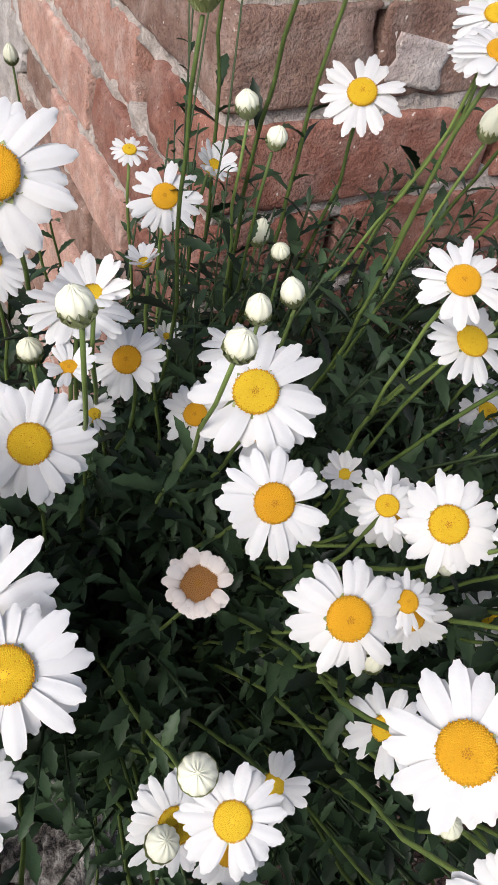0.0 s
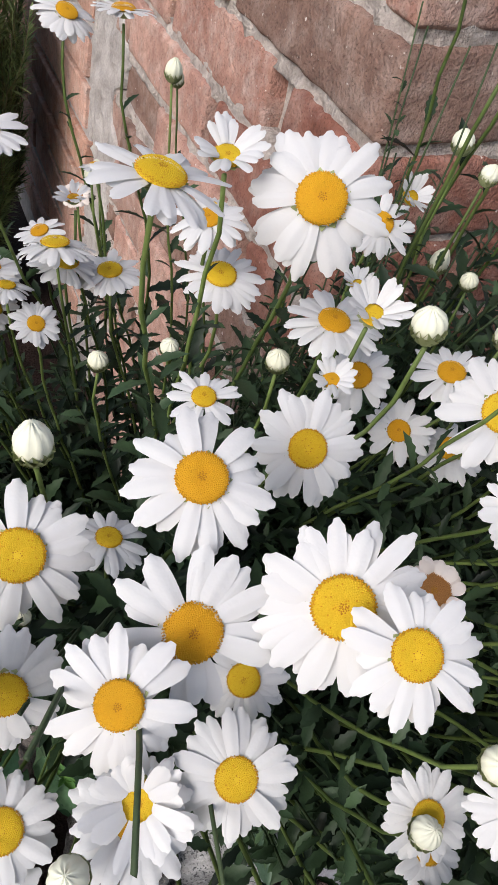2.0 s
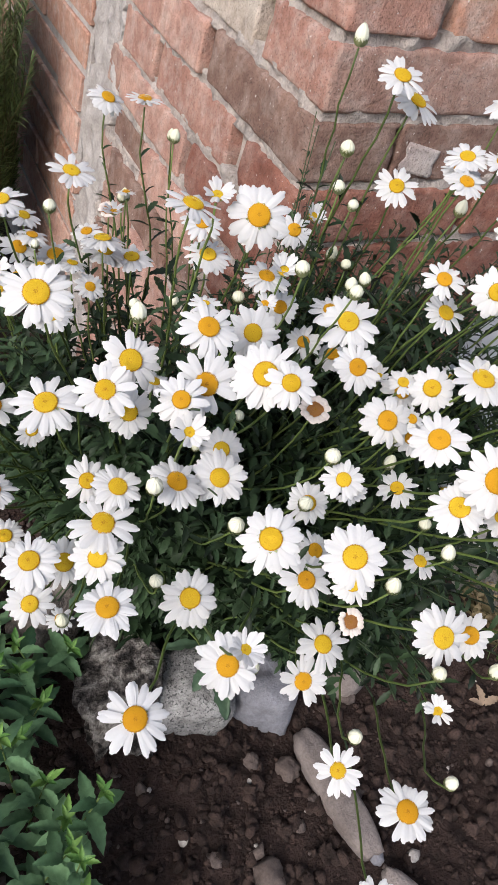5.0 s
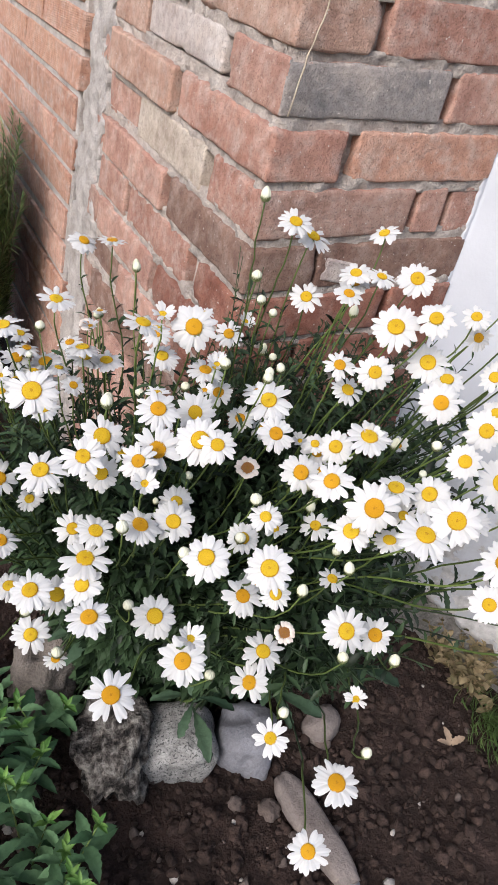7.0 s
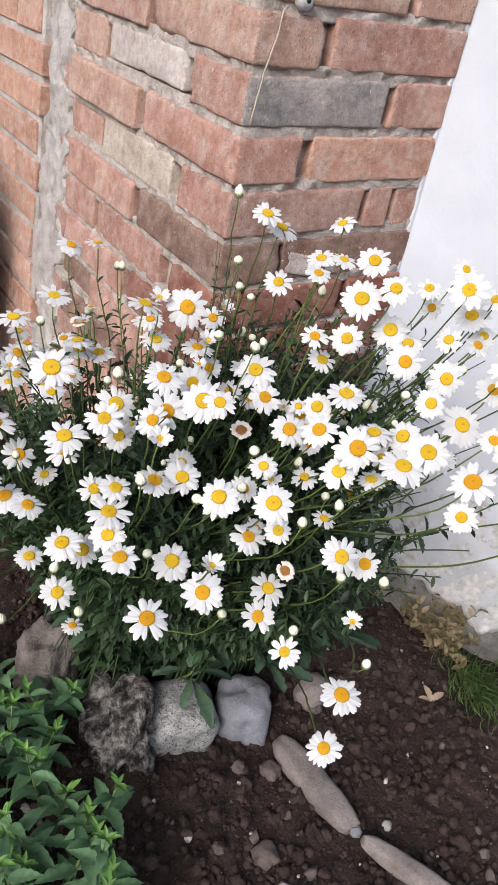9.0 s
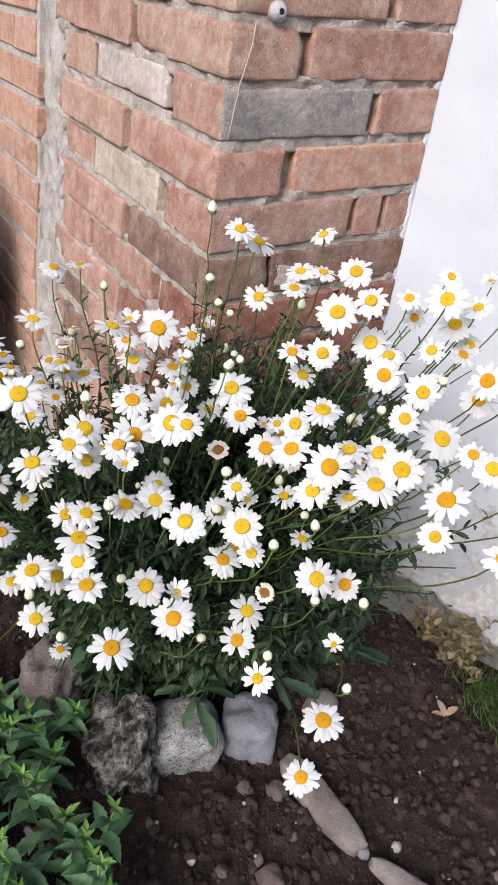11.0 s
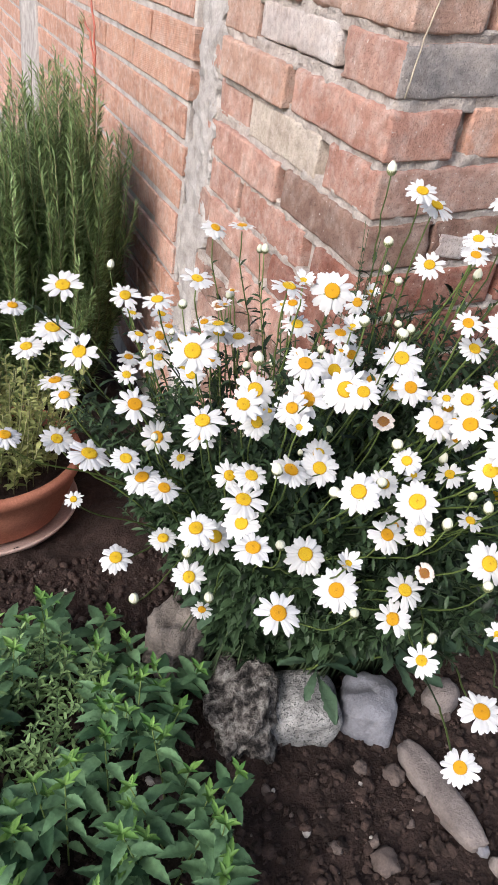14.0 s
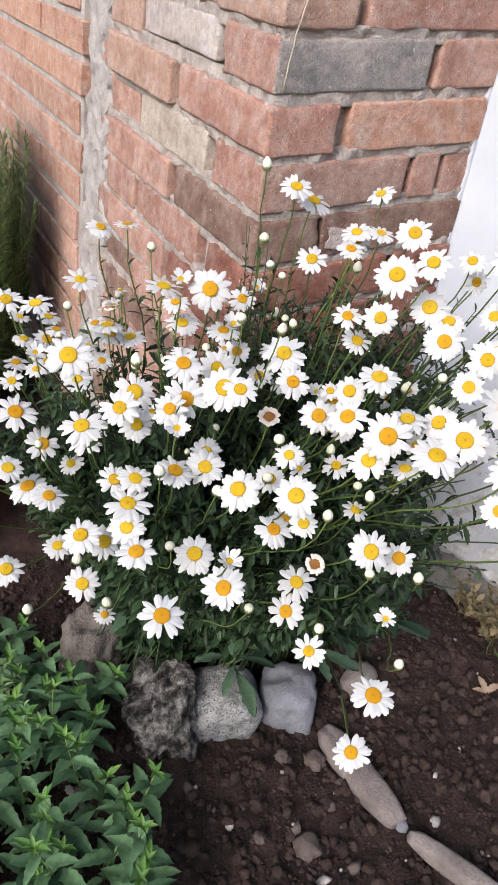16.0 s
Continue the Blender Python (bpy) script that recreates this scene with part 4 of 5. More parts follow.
def stalk(plant, root, p, n, r, rad):
    """A leafless stalk from a fork in the leaves up to the head; returns the leafy shoot below it."""
    f = fork(root, p, r)
    end = Vector(p) - n * 0.008
    L = (end - f).length
    run = (end - f) / L
    back = (Vector((n.x * 0.45, n.y * 0.45, max(0.4, n.z))).normalized() + 1.1 * run).normalized()
    bow = Vector((r.uniform(-0.1, 0.1), r.uniform(-0.1, 0.1), 0)) * L
    path = bez(f, f.lerp(end, 0.35) + Vector((0, 0, 0.1 * L)) + bow, end - back * 0.35 * L - 0.5 * bow, end, 10)
    path = path[:2] + [q + Vector((r.uniform(-1, 1), r.uniform(-1, 1), 0)) * 0.0012 for q in path[2:-1]] + path[-1:]
    path = [q - plant.location for q in path]
    part("stem", mesh_from("stem", *tube(path, [rad * (1 - 0.3 * i / 10) for i in range(11)]), M_STEM, True), plant)
    rise = max(f.z * 0.75, 0.2)
    spread = Vector((f.x - root.x, f.y - root.y, 0))
    shoot = bez(root, root + spread * 0.2 + Vector((r.uniform(-0.03, 0.03), r.uniform(-0.03, 0.03), rise)), f - Vector((0, 0, 0.05)) - spread * 0.25, f, 12)
    return [q - plant.location for q in shoot], path


def head(plant, p, d, r, kind="open", up=()):
    n = facing(p, r, up[0] if up else (0.8 if p[1] > -0.1 else 0.62 if p[1] > -0.28 else 0.46) + r.uniform(-0.16, 0.12), 0.12 if up else 0.25)
    root = foot(plant, p, r)
    path = stalk(plant, root, p, n, r, 0.00135)
    rot = n.to_track_quat("Z", "Y").to_matrix().to_4x4() @ Matrix.Rotation(r.uniform(0, 6.28), 4, "Z")
    m = Matrix.Translation(Vector(p) - plant.location) @ rot @ Matrix.Scale(d, 4)
    if kind == "open":
        mesh = r.choice(COROLLAS) if d > 0.03 else r.choice(SHY + [COROLLAS[4]])
        f = part("flower_head", mesh, plant, m)
        part("disc", r.choice(DISCS), f, Matrix.Scale(r.uniform(0.84, 0.95), 4), "golden yellow flower disc")
    else:
        f = part("flower_head", WITHER, plant, m, "withered flower head with shrunken petals")
        part("disc", DISC_OLD, f, Matrix.Translation((0, 0, 0.09)) @ Matrix.Scale(1.25, 4), "brown dried flower disc")
    part("calyx", CUP, f, Matrix.Identity(4), "green scales behind the flower")
    return path


def bud_head(plant, p, r, size=0.0118):
    n = (facing(p, r, 0.8) + Vector((0, 0, 0.5))).normalized()
    root = foot(plant, p, r)
    path = stalk(plant, root, p, n, r, 0.0012)
    rot = n.to_track_quat("Z", "Y").to_matrix().to_4x4()
    petals, scales = r.choice(BUDDING)
    f = part("bud", petals, plant, Matrix.Translation(Vector(p) - plant.location) @ rot @ Matrix.Scale(size * r.uniform(0.8, 1.02), 4), "closed cream white flower bud")
    part("calyx", scales, f, Matrix.Identity(4), "green scales of the bud")
    return path


def leafy(soup, path, r, lo, hi, count, size, base):
    """Toothed leaves all along a shoot, smaller towards its tip."""
    for i in range(count):
        s = lo + (hi - lo) * (i + r.random()) / count
        k = min(len(path) - 2, int(s * (len(path) - 1)))
        at = path[k].lerp(path[k + 1], s * (len(path) - 1) - k)
        w = at + base
        if w.z < skirt(w) or w.z > crest(w) + (0.05 if size < 0.03 else 0.0):
            continue
        d = (path[k + 1] - path[k]).normalized()
        a = i * 2.4 + r.uniform(-0.5, 0.5)
        out = Matrix.Rotation(a, 3, d) @ d.orthogonal().normalized()
        ahead = (out + d * r.uniform(0.2, 1.0) + Vector((0, 0, r.uniform(-0.35, 0.25)))).normalized()
        L = size * (1.25 - 0.95 * s) * r.uniform(0.7, 1.3)
        put_leaf(soup, LEAF, at, ahead, (r.uniform(-0.3, 0.3), r.uniform(-0.3, 0.3), 1), L, r.uniform(0.75, 1.25), r.uniform(-0.4, 0.4))


def daisy_clumps():
    r = random.Random(11)
    everything = [b for g in BLOOMS.values() for b in g]
    plants = []
    for i, (x, y) in enumerate(ROOTS):
        plants.append(thing("daisy_plant", (x, y, soil_height(x, y) - 0.01), "flowering white daisy plant with yellow discs and dark green foliage", "daisy", "daisies by the brick pillar"))
    near = lambda p: min(range(len(ROOTS)), key=lambda i: math.hypot(0.75 * (p[0] - 0.05) - ROOTS[i][0], 0.25 * (p[1] + 0.3) - ROOTS[i][1] - 0.06))
    paths = {i: [] for i in range(len(ROOTS))}
    for i, group in BLOOMS.items():
        for x, y, z, d, *up in group:
            paths[i].append(head(plants[i], (x, y, z), d, r, up=up))
    for x, y, z, d in WITHERED:
        paths[near((x, y))].append(head(plants[near((x, y))], (x, y, z), d, r, "old"))
    for p in BUDS:
        paths[near(p)].append(bud_head(plants[near(p)], p, r))
    # small buds deep among the leaves
    for k in range(60):
        a, b = r.choice(everything), r.choice(everything)
        if math.dist(a[:3], b[:3]) > 0.22:
            continue
        p = Vector(a[:3]).lerp(Vector(b[:3]), r.uniform(0.2, 0.8)) - Vector((0, 0, r.uniform(0.03, 0.1)))
        paths[near(p)].append(bud_head(plants[near(p)], p, r, r.uniform(0.007, 0.012)))
    for i, plant in enumerate(plants):
        soup = Soup()
        for shoot, path in paths[i]:
            v, f = tube(shoot, [0.0017 - 0.0005 * j / 12 for j in range(13)], 4)
            soup.add(v, f, 1)
            leafy(soup, shoot, r, 0.06, 1.0, 25, 0.038, plant.location)
            leafy(soup, path, r, 0.0, 0.8, 14, 0.024, plant.location)
        group = BLOOMS[i]
        # leafy shoots that carry no flower
        for k in range(95):
            a, b = r.choice(group), r.choice(everything)
            tries = 0
            while math.dist(a[:3], b[:3]) > 0.22 and tries < 30:
                b = r.choice(everything)
                tries += 1
            tip = Vector(a[:3]).lerp(Vector(b[:3]), r.uniform(0.0, 0.6))
            root = foot(plant, tip, r)
            tip = root.lerp(tip, r.uniform(0.55, 0.94)) - Vector((0, 0, r.uniform(0.015, 0.085)))
            tip.z = max(tip.z, 0.08, skirt(tip) + 0.03)
            spread = Vector((tip.x - root.x, tip.y - root.y, 0))
            path = bez(root, root + spread * 0.2 + Vector((r.uniform(-0.03, 0.03), r.uniform(-0.03, 0.03), tip.z * 0.75)), tip - spread * 0.2 - Vector((0, 0, 0.06)), tip, 10)
            path = [q - plant.location for q in path]
            v, f = tube(path, [0.002 - 0.0012 * j / 10 for j in range(11)], 3)
            soup.add(v, f, 1)
            leafy(soup, path, r, 0.06, 1.0, 36, 0.044, plant.location)
        # the thick of the clump against the foot of the pillar
        for k in range(48):
            tip = Vector((r.uniform(-0.16, 0.31), r.uniform(-0.19, -0.035), r.uniform(0.28, 0.7)))
            root = plant.location + Vector((r.uniform(-0.08, 0.08), r.uniform(-0.06, 0.0), 0))
            spread = Vector((tip.x - root.x, tip.y - root.y, 0))
            path = bez(root, root + spread * 0.25 + Vector((0, 0, tip.z * 0.6)), tip - spread * 0.2 - Vector((0, 0, 0.08)), tip, 10)
            path = [q - plant.location for q in path]
            v, f = tube(path, [0.0018 - 0.0011 * j / 10 for j in range(11)], 3)
            soup.add(v, f, 1)
            leafy(soup, path, r, 0.1, 1.0, 36, 0.042, plant.location)
        # low shoots on the side of the white wall
        for k in range(46 if plant.location.x > 0.04 else 0):
            tip = Vector((r.uniform(0.15, 0.37), r.uniform(-0.25, -0.05), r.uniform(0.02, 0.3)))
            root = plant.location + Vector((r.uniform(0.0, 0.06), r.uniform(-0.05, 0.0), 0))
            spread = Vector((tip.x - root.x, tip.y - root.y, 0))
            path = bez(root, root + spread * 0.2 + Vector((0, 0, tip.z * 0.6 + 0.04)), tip - spread * 0.3 + Vector((0, 0, 0.01)), tip, 10)
            path = [q - plant.location for q in path]
            v, f = tube(path, [0.0018 - 0.0011 * j / 10 for j in range(11)], 3)
            soup.add(v, f, 1)
            leafy(soup, path, r, 0.25, 1.0, 28, 0.055, plant.location)
        # thin feathery sprays before the corner of the pillar
        for k in range(7 if i in (2, 3) else 0):
            tip = Vector((r.uniform(-0.12, -0.05), r.uniform(-0.2, -0.12), r.uniform(0.7, 0.84)))
            root = plant.location + Vector((0, 0, 0.3))
            path = bez(root, root + Vector((0, 0, 0.15)), tip - Vector((r.uniform(-0.02, 0.02), 0, 0.15)), tip, 10)
            path = [q - plant.location for q in path]
            v, f = tube(path, [0.0013 - 0.0008 * j / 10 for j in range(11)], 3)
            soup.add(v, f, 1)
            leafy(soup, path, r, 0.35, 1.0, 40, 0.02, plant.location)
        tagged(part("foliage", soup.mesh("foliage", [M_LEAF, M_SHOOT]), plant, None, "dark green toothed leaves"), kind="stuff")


# ---------------------------------------------------------------- stones
def stone(name, at, size, turn, mat, label, seed, rough=0.12, boxy=2.0, sub=3, tilt=(0, 0)):
    """A boulder: a superellipsoid, knocked out of true by two scales of noise."""
    bm = bmesh.new()
    bmesh.ops.create_icosphere(bm, subdivisions=sub, radius=1)
    o = Vector((seed * 7.1, seed * 3.3, seed))
    for v in bm.verts:
        c = v.co.normalized()
        k = (abs(c.x) ** boxy + abs(c.y) ** boxy + abs(c.z) ** boxy) ** (-1 / boxy)
        k *= 1 + rough * noise.fractal(c * 1.6 + o, 1, 2, 4) + 0.25 * rough * noise.fractal(c * 7 + o, 1, 2, 3)
        v.co = Vector((c.x * size[0], c.y * size[1], c.z * size[2])) * k
    me = bpy.data.meshes.new(name)
    bm.to_mesh(me)
    bm.free()
    me.materials.append(mat)
    me.polygons.foreach_set("use_smooth", [True] * len(me.polygons))
    ob = new(name, me)
    ob.matrix_world = pose(*at, tilt[0], tilt[1], turn)
    return tagged(ob, label, "stone", "stones edging the bed")


def stones():
    stone("stone", (-0.234, 0.006, -0.026), (0.0539, 0.0539, 0.0884), 10, M_TAN, "tan brown field stone standing in the soil", 1, 0.3, 3.0, 4)
    stone("stone", (-0.15, -0.16, -0.05), (0.0668, 0.097, 0.0711), -28, M_TUFA, "pitted dark grey rock with pale crust", 2, 0.42, 2.2, 5)
    stone("stone", (-0.049, -0.19, -0.055), (0.066, 0.06, 0.055), -24, M_GRANITE, "speckled grey granite block edging the bed", 3, 0.14, 5.0, 4)
    stone("stone", (0.076, -0.218, -0.056), (0.054, 0.056, 0.052), -38, M_SLATE, "smooth blue grey stone edging the bed", 4, 0.16, 3.6, 4)
    stone("stone", (0.238, -0.238, -0.062), (0.041, 0.03, 0.03), 20, M_LONG, "small pale grey stone half buried", 5, 0.15, 2.8)
    stone("stone", (0.116, -0.402, -0.067), (0.029, 0.106, 0.024), 5, M_LONG, "long smooth grey brown stone lying on the soil", 6, 0.08, 2.6, 4)
    stone("stone", (0.167, -0.614, -0.064), (0.0194, 0.097, 0.0183), 24, M_LONG, "second long grey stone lying on the soil", 7, 0.08, 2.6, 4)
    stone("pebble", (0.133, -0.504, -0.077), (0.0108, 0.0129, 0.0097), 0, M_SLATE, "small violet grey pebble", 8, 0.2)
    r = random.Random(5)
    spots = [(0.063, -0.345, 0.0172), (-0.034, -0.469, 0.0205), (0.009, -0.318, 0.0119), (0.079, -0.404, 0.0108), (0.225, -0.264, 0.0151), (-0.099, -0.426, 0.0097), (0.041, -0.426, 0.0097)]
    for i, (x, y, s) in enumerate(spots):
        stone("pebble", (x, y, soil_height(x, y) + s * 0.25), (s, s * r.uniform(0.75, 1.1), s * 0.7), r.uniform(0, 180), M_PEBBLE, "rounded brown pebble in the soil", 20 + i, 0.4, 2.4)


def clods():
    r = random.Random(3)
    shapes = []
    for i in range(6):
        bm = bmesh.new()
        bmesh.ops.create_icosphere(bm, subdivisions=2 if i < 3 else 1, radius=1)
        for v in bm.verts:
            v.co *= 1 + 0.75 * noise.fractal(v.co * 1.3 + Vector((i * 5, 0, 0)), 1, 2, 3)
        bm.verts.index_update()
        shapes.append((np.array([tuple(v.co) for v in bm.verts]), [tuple(v.index for v in f.verts) for f in bm.faces]))
        bm.free()
    s = Soup()
    for i in range(14000):
        x, y = r.uniform(-0.75, 0.6), r.uniform(-0.85, 0.35)
        e = 0.0022 * (1 - r.random()) ** -0.55
        e = min(e, 0.012)
        v, f = shapes[r.randrange(6) if e > 0.004 else 3 + r.randrange(3)]
        m = np3(Euler((r.uniform(0, 6), r.uniform(0, 6), r.uniform(0, 6))).to_matrix())
        s.add((v * (e, e * r.uniform(0.7, 1), e * 0.8)) @ m.T + np.array((x, y, soil_height(x, y) + e * 0.15)), f, 2 if r.random() < 0.006 else 1 if r.random() < 0.03 else 0)
    for i in range(170):
        x, y = r.uniform(-0.35, 0.55), r.uniform(-0.82, -0.12)
        e = r.uniform(0.007, 0.015)
        v, f = shapes[r.randrange(3)]
        m = np3(Euler((r.uniform(-0.5, 0.5), r.uniform(-0.5, 0.5), r.uniform(0, 6))).to_matrix())
        s.add((v * (e, e * r.uniform(0.6, 1), e * 0.6)) @ m.T + np.array((x, y, soil_height(x, y))), f, 0)
    tagged(new("soil_crumbs", s.mesh("crumbs", [M_CLOD, M_PEBBLE, M_GRIT])), "loose crumbs and small lumps of dark soil", "soil", kind="stuff")


# ---------------------------------------------------------------- mint
def mint_leaf_mesh(name, width, fold, arch, mat):
    verts, faces, n = [], [], 11
    for i in range(n + 1):
        s = i / n
        w = width * math.sin(math.pi * (0.05 + 0.95 * s ** 0.8)) ** 0.85 if i < n else 0
        w *= (1.08 if i % 2 else 0.9) if 0 < i < n else 1
        for c in (-1, -0.5, 0, 0.5, 1):
            ridge = 0.03 * (1 if i % 2 else -1) * (1 if abs(c) == 0.5 else 0)
            verts.append((c * w, s, arch * (s - 1.35 * s * s) + fold * w * abs(c) + ridge))
    for i in range(n):
        for c in range(4):
            faces.append((i * 5 + c, i * 5 + c + 1, i * 5 + c + 6, i * 5 + c + 5))
    return mesh_from(name, verts, faces, mat, True)


def mint_bed():
    r = random.Random(21)
    old = [mint_leaf_mesh("leaf", 0.19, 0.3, 0.3, M_MINT), mint_leaf_mesh("leaf", 0.17, 0.4, 0.2, M_MINT), mint_leaf_mesh("leaf", 0.205, 0.22, 0.45, M_MINT)]
    young = mint_leaf_mesh("leaf", 0.18, 0.5, 0.1, M_MINT_TIP)

    def build(tall, seed):
        q = random.Random(seed)
        top = Vector((q.uniform(-0.03, 0.03), q.uniform(-0.04, 0.02), tall))
        path = bez((0, 0, 0), (0, 0, tall * 0.4), top * 0.7, top, 8)
        plant = thing("mint_plant", (0, 0, -5), "fresh green mint shoot with paired toothed leaves", "mint", "mint bed")
        part("stem", mesh_from("stem", *tube(path, [0.0016 - 0.0007 * i / 8 for i in range(9)]), M_STEM, True), plant)
        turn = q.uniform(0, 3)
        for k in range(6):
            s = 0.25 + 0.15 * k
            i = min(7, int(s * 8))
            at = path[i].lerp(path[i + 1], s * 8 - i)
            size = (0.034, 0.046, 0.056, 0.053, 0.043, 0.026)[k] * q.uniform(0.85, 1.15)
            for side in (0, math.pi):
                a = turn + side + q.uniform(-0.2, 0.2)
                up = 0.15 if k < 3 else (0.25 if k < 5 else 0.45)
                ahead = Vector((math.cos(a), math.sin(a), up + q.uniform(-0.2, 0.15)))
                m = Matrix.Translation(at) @ frame_of(ahead).to_4x4() @ Matrix.Scale(size, 4)
                part("leaf", young if k == 5 else q.choice(old), plant, m)
            turn += math.pi / 2
        for side in range(4):
            a = turn + side * math.pi / 2 + 0.5
            m = Matrix.Translation(top) @ frame_of(Vector((math.cos(a), math.sin(a), 0.7))).to_4x4() @ Matrix.Scale(0.018, 4)
            part("leaf", young, plant, m)
        return plant

    masters = [build(t, i) for i, t in enumerate((0.1, 0.13, 0.16, 0.19, 0.12))]
    used = set()
    for i in range(122):
        x, y = r.uniform(-0.76, -0.17), r.uniform(-0.56, 0.07)
        if x > (-0.305 + 0.17 * (y + 0.53) if y < -0.04 else -0.26 - 0.65 * (y + 0.04)) or r.random() < 0.12 + 3.0 * max(0.0, y + 0.08):
            continue
        k = r.randrange(5)
        m = pose(x, y, soil_height(x, y) - 0.005, r.uniform(-10, 10), r.uniform(-10, 10), r.uniform(0, 360))
        if k not in used:
            used.add(k)
            masters[k].matrix_basis = m
        else:
            copy_thing(masters[k], m)
    for x, y, k in ((-0.245, -0.075, 0), (-0.262, -0.11, 4), (-0.3, -0.02, 0), (-0.43, 0.14, 0), (-0.5, 0.1, 4), (-0.4, 0.06, 4), (-0.46, 0.0, 0), (-0.55, -0.05, 4)):
        copy_thing(masters[k], pose(x, y, soil_height(x, y) - 0.005, r.uniform(-10, 10), r.uniform(-10, 10), r.uniform(0, 360)))


# ---------------------------------------------------------------- rosemary, pot, weeds
def rosemary():
    r = random.Random(31)
    bush = thing("rosemary_bush", (-0.325, 1.17, -0.08), "upright dark green rosemary bush beside the orange brick wall", "rosemary")
    woody, needles = Soup(), Soup()
    tip_l = leaf_template(False, 2, 0.055, 0.3, 0.12)

    def sprig(path, lo, count, rad):
        n = len(path) - 1
        v, f = tube(path, [rad * (1 - 0.7 * j / n) for j in range(n + 1)], 4)
        woody.add(v, f)
        for k in range(count):
            s = lo + (1 - lo) * k / count
            j = min(n - 1, int(s * n))
            at = path[j].lerp(path[j + 1], s * n - j)
            d = (path[j + 1] - path[j]).normalized()
            out = Matrix.Rotation(k * 2.1 + r.uniform(-0.4, 0.4), 3, d) @ d.orthogonal().normalized()
            put_leaf(needles, tip_l, at, out + d * r.uniform(0.35, 1.3), (0, 0, 1), r.uniform(0.034, 0.054) * (1.1 - 0.35 * s))

    for i in range(270):
        a, q = r.uniform(0, 6.28), math.sqrt(r.random())
        tx, ty = -0.03 + 0.31 * q * math.cos(a), 0.03 + 0.36 * q * math.sin(a)
        tall = r.uniform(0.56, 0.99) * (1 - 0.16 * q * q)
        if i == 0:
            tx, ty, tall = 0.12, -0.02, 1.05
        path = bez((tx * 0.35, ty * 0.35, 0), (tx * 0.95, ty * 0.95, tall * 0.15), (tx, ty, tall * 0.6), (tx + r.uniform(-0.05, 0.04), ty + r.uniform(-0.05, 0.05), tall), 10)
        sprig(path, 0.15, 190, 0.0025)
        for k in range(3):
            j = r.randrange(3, 9)
            p = path[j]
            w = r.uniform(0, 6.28)
            o = Vector((math.cos(w), math.sin(w), 0)) * r.uniform(0.015, 0.045)
            L = r.uniform(0.1, 0.22)
            sprig(bez(p, p + o * 0.7 + Vector((0, 0, L * 0.25)), p + o + Vector((0, 0, L * 0.6)), p + o * 1.1 + Vector((0, 0, L)), 6), 0.05, 64, 0.0016)
    tagged(part("wood", woody.mesh("wood", [M_TWIG]), bush, None, "woody brown branches"), kind="stuff")
    tagged(part("needles", needles.mesh("needles", [M_ROSE]), bush), kind="stuff")


def lathe(name, profile, mat, sides=48):
    verts, faces = [], []
    for rad, z in profile:
        for k in range(sides):
            a = 2 * math.pi * k / sides
            verts.append((rad * math.cos(a), rad * math.sin(a), z))
    for i in range(len(profile) - 1):
        for k in range(sides):
            q = (k + 1) % sides
            faces.append((i * sides + k, i * sides + q, (i + 1) * sides + q, (i + 1) * sides + k))
    return clean(mesh_from(name, verts, faces, mat, True))


POT_AT = (-0.53, 0.6, -0.088)


def pot():
    p = thing("flower_pot", POT_AT, "wide terracotta pot standing on a pale clay saucer", "flower pot")
    part("bowl", lathe("bowl", [(0, 0.0216), (0.1725, 0.0216), (0.1887, 0.0323), (0.2156, 0.1078), (0.2221, 0.1455), (0.2307, 0.1477), (0.2328, 0.1671), (0.2285, 0.1746), (0.2156, 0.1746), (0.2113, 0.1617), (0.2048, 0.1401)], M_TERRA), p)
    part("saucer", lathe("saucer", [(0.0, 0.0065), (0.19, 0.0065), (0.21, 0.012), (0.224, 0.032), (0.22, 0.036), (0.206, 0.018), (0.0, 0.015)], M_SAUCER), p, None, "pale clay saucer")
    part("soil", lathe("soil", [(0, 0.1509), (0.1078, 0.1477), (0.2081, 0.1423)], M_SOIL), p, None, "dark potting soil")
    r = random.Random(41)
    herb = thing("potted_herb", (POT_AT[0], POT_AT[1], POT_AT[2] + 0.146), "yellow green straggly herb growing in the pot", "herb")
    s, stems = Soup(), Soup()
    tm = leaf_template(False, 4, 0.2, 0.3, 0.2)
    for i in range(150):
        a, q = r.uniform(0, 6.28), 0.185 * math.sqrt(r.random())
        b = Vector((q * math.cos(a), q * math.sin(a), 0))
        t = b * 1.25 + Vector((r.uniform(-0.05, 0.05), r.uniform(-0.05, 0.05), r.uniform(0.08, 0.26)))
        path = bez(b, b + Vector((0, 0, 0.06)), t - Vector((0, 0, 0.05)), t, 8)
        v, f = tube(path, [0.0013] * 9, 4)
        stems.add(v, f)
        for k in range(22):
            u = 0.1 + 0.9 * k / 22
            j = min(7, int(u * 8))
            at = path[j].lerp(path[j + 1], u * 8 - j)
            out = Vector((r.uniform(-1, 1), r.uniform(-1, 1), r.uniform(-0.2, 0.8)))
            put_leaf(s, tm, at, out, (0, 0, 1), r.uniform(0.014, 0.028))
    tagged(part("foliage", s.mesh("foliage", [M_HERB]), herb), kind="stuff")
    tagged(part("stem", stems.mesh("stem", [M_TWIG]), herb), kind="stuff")


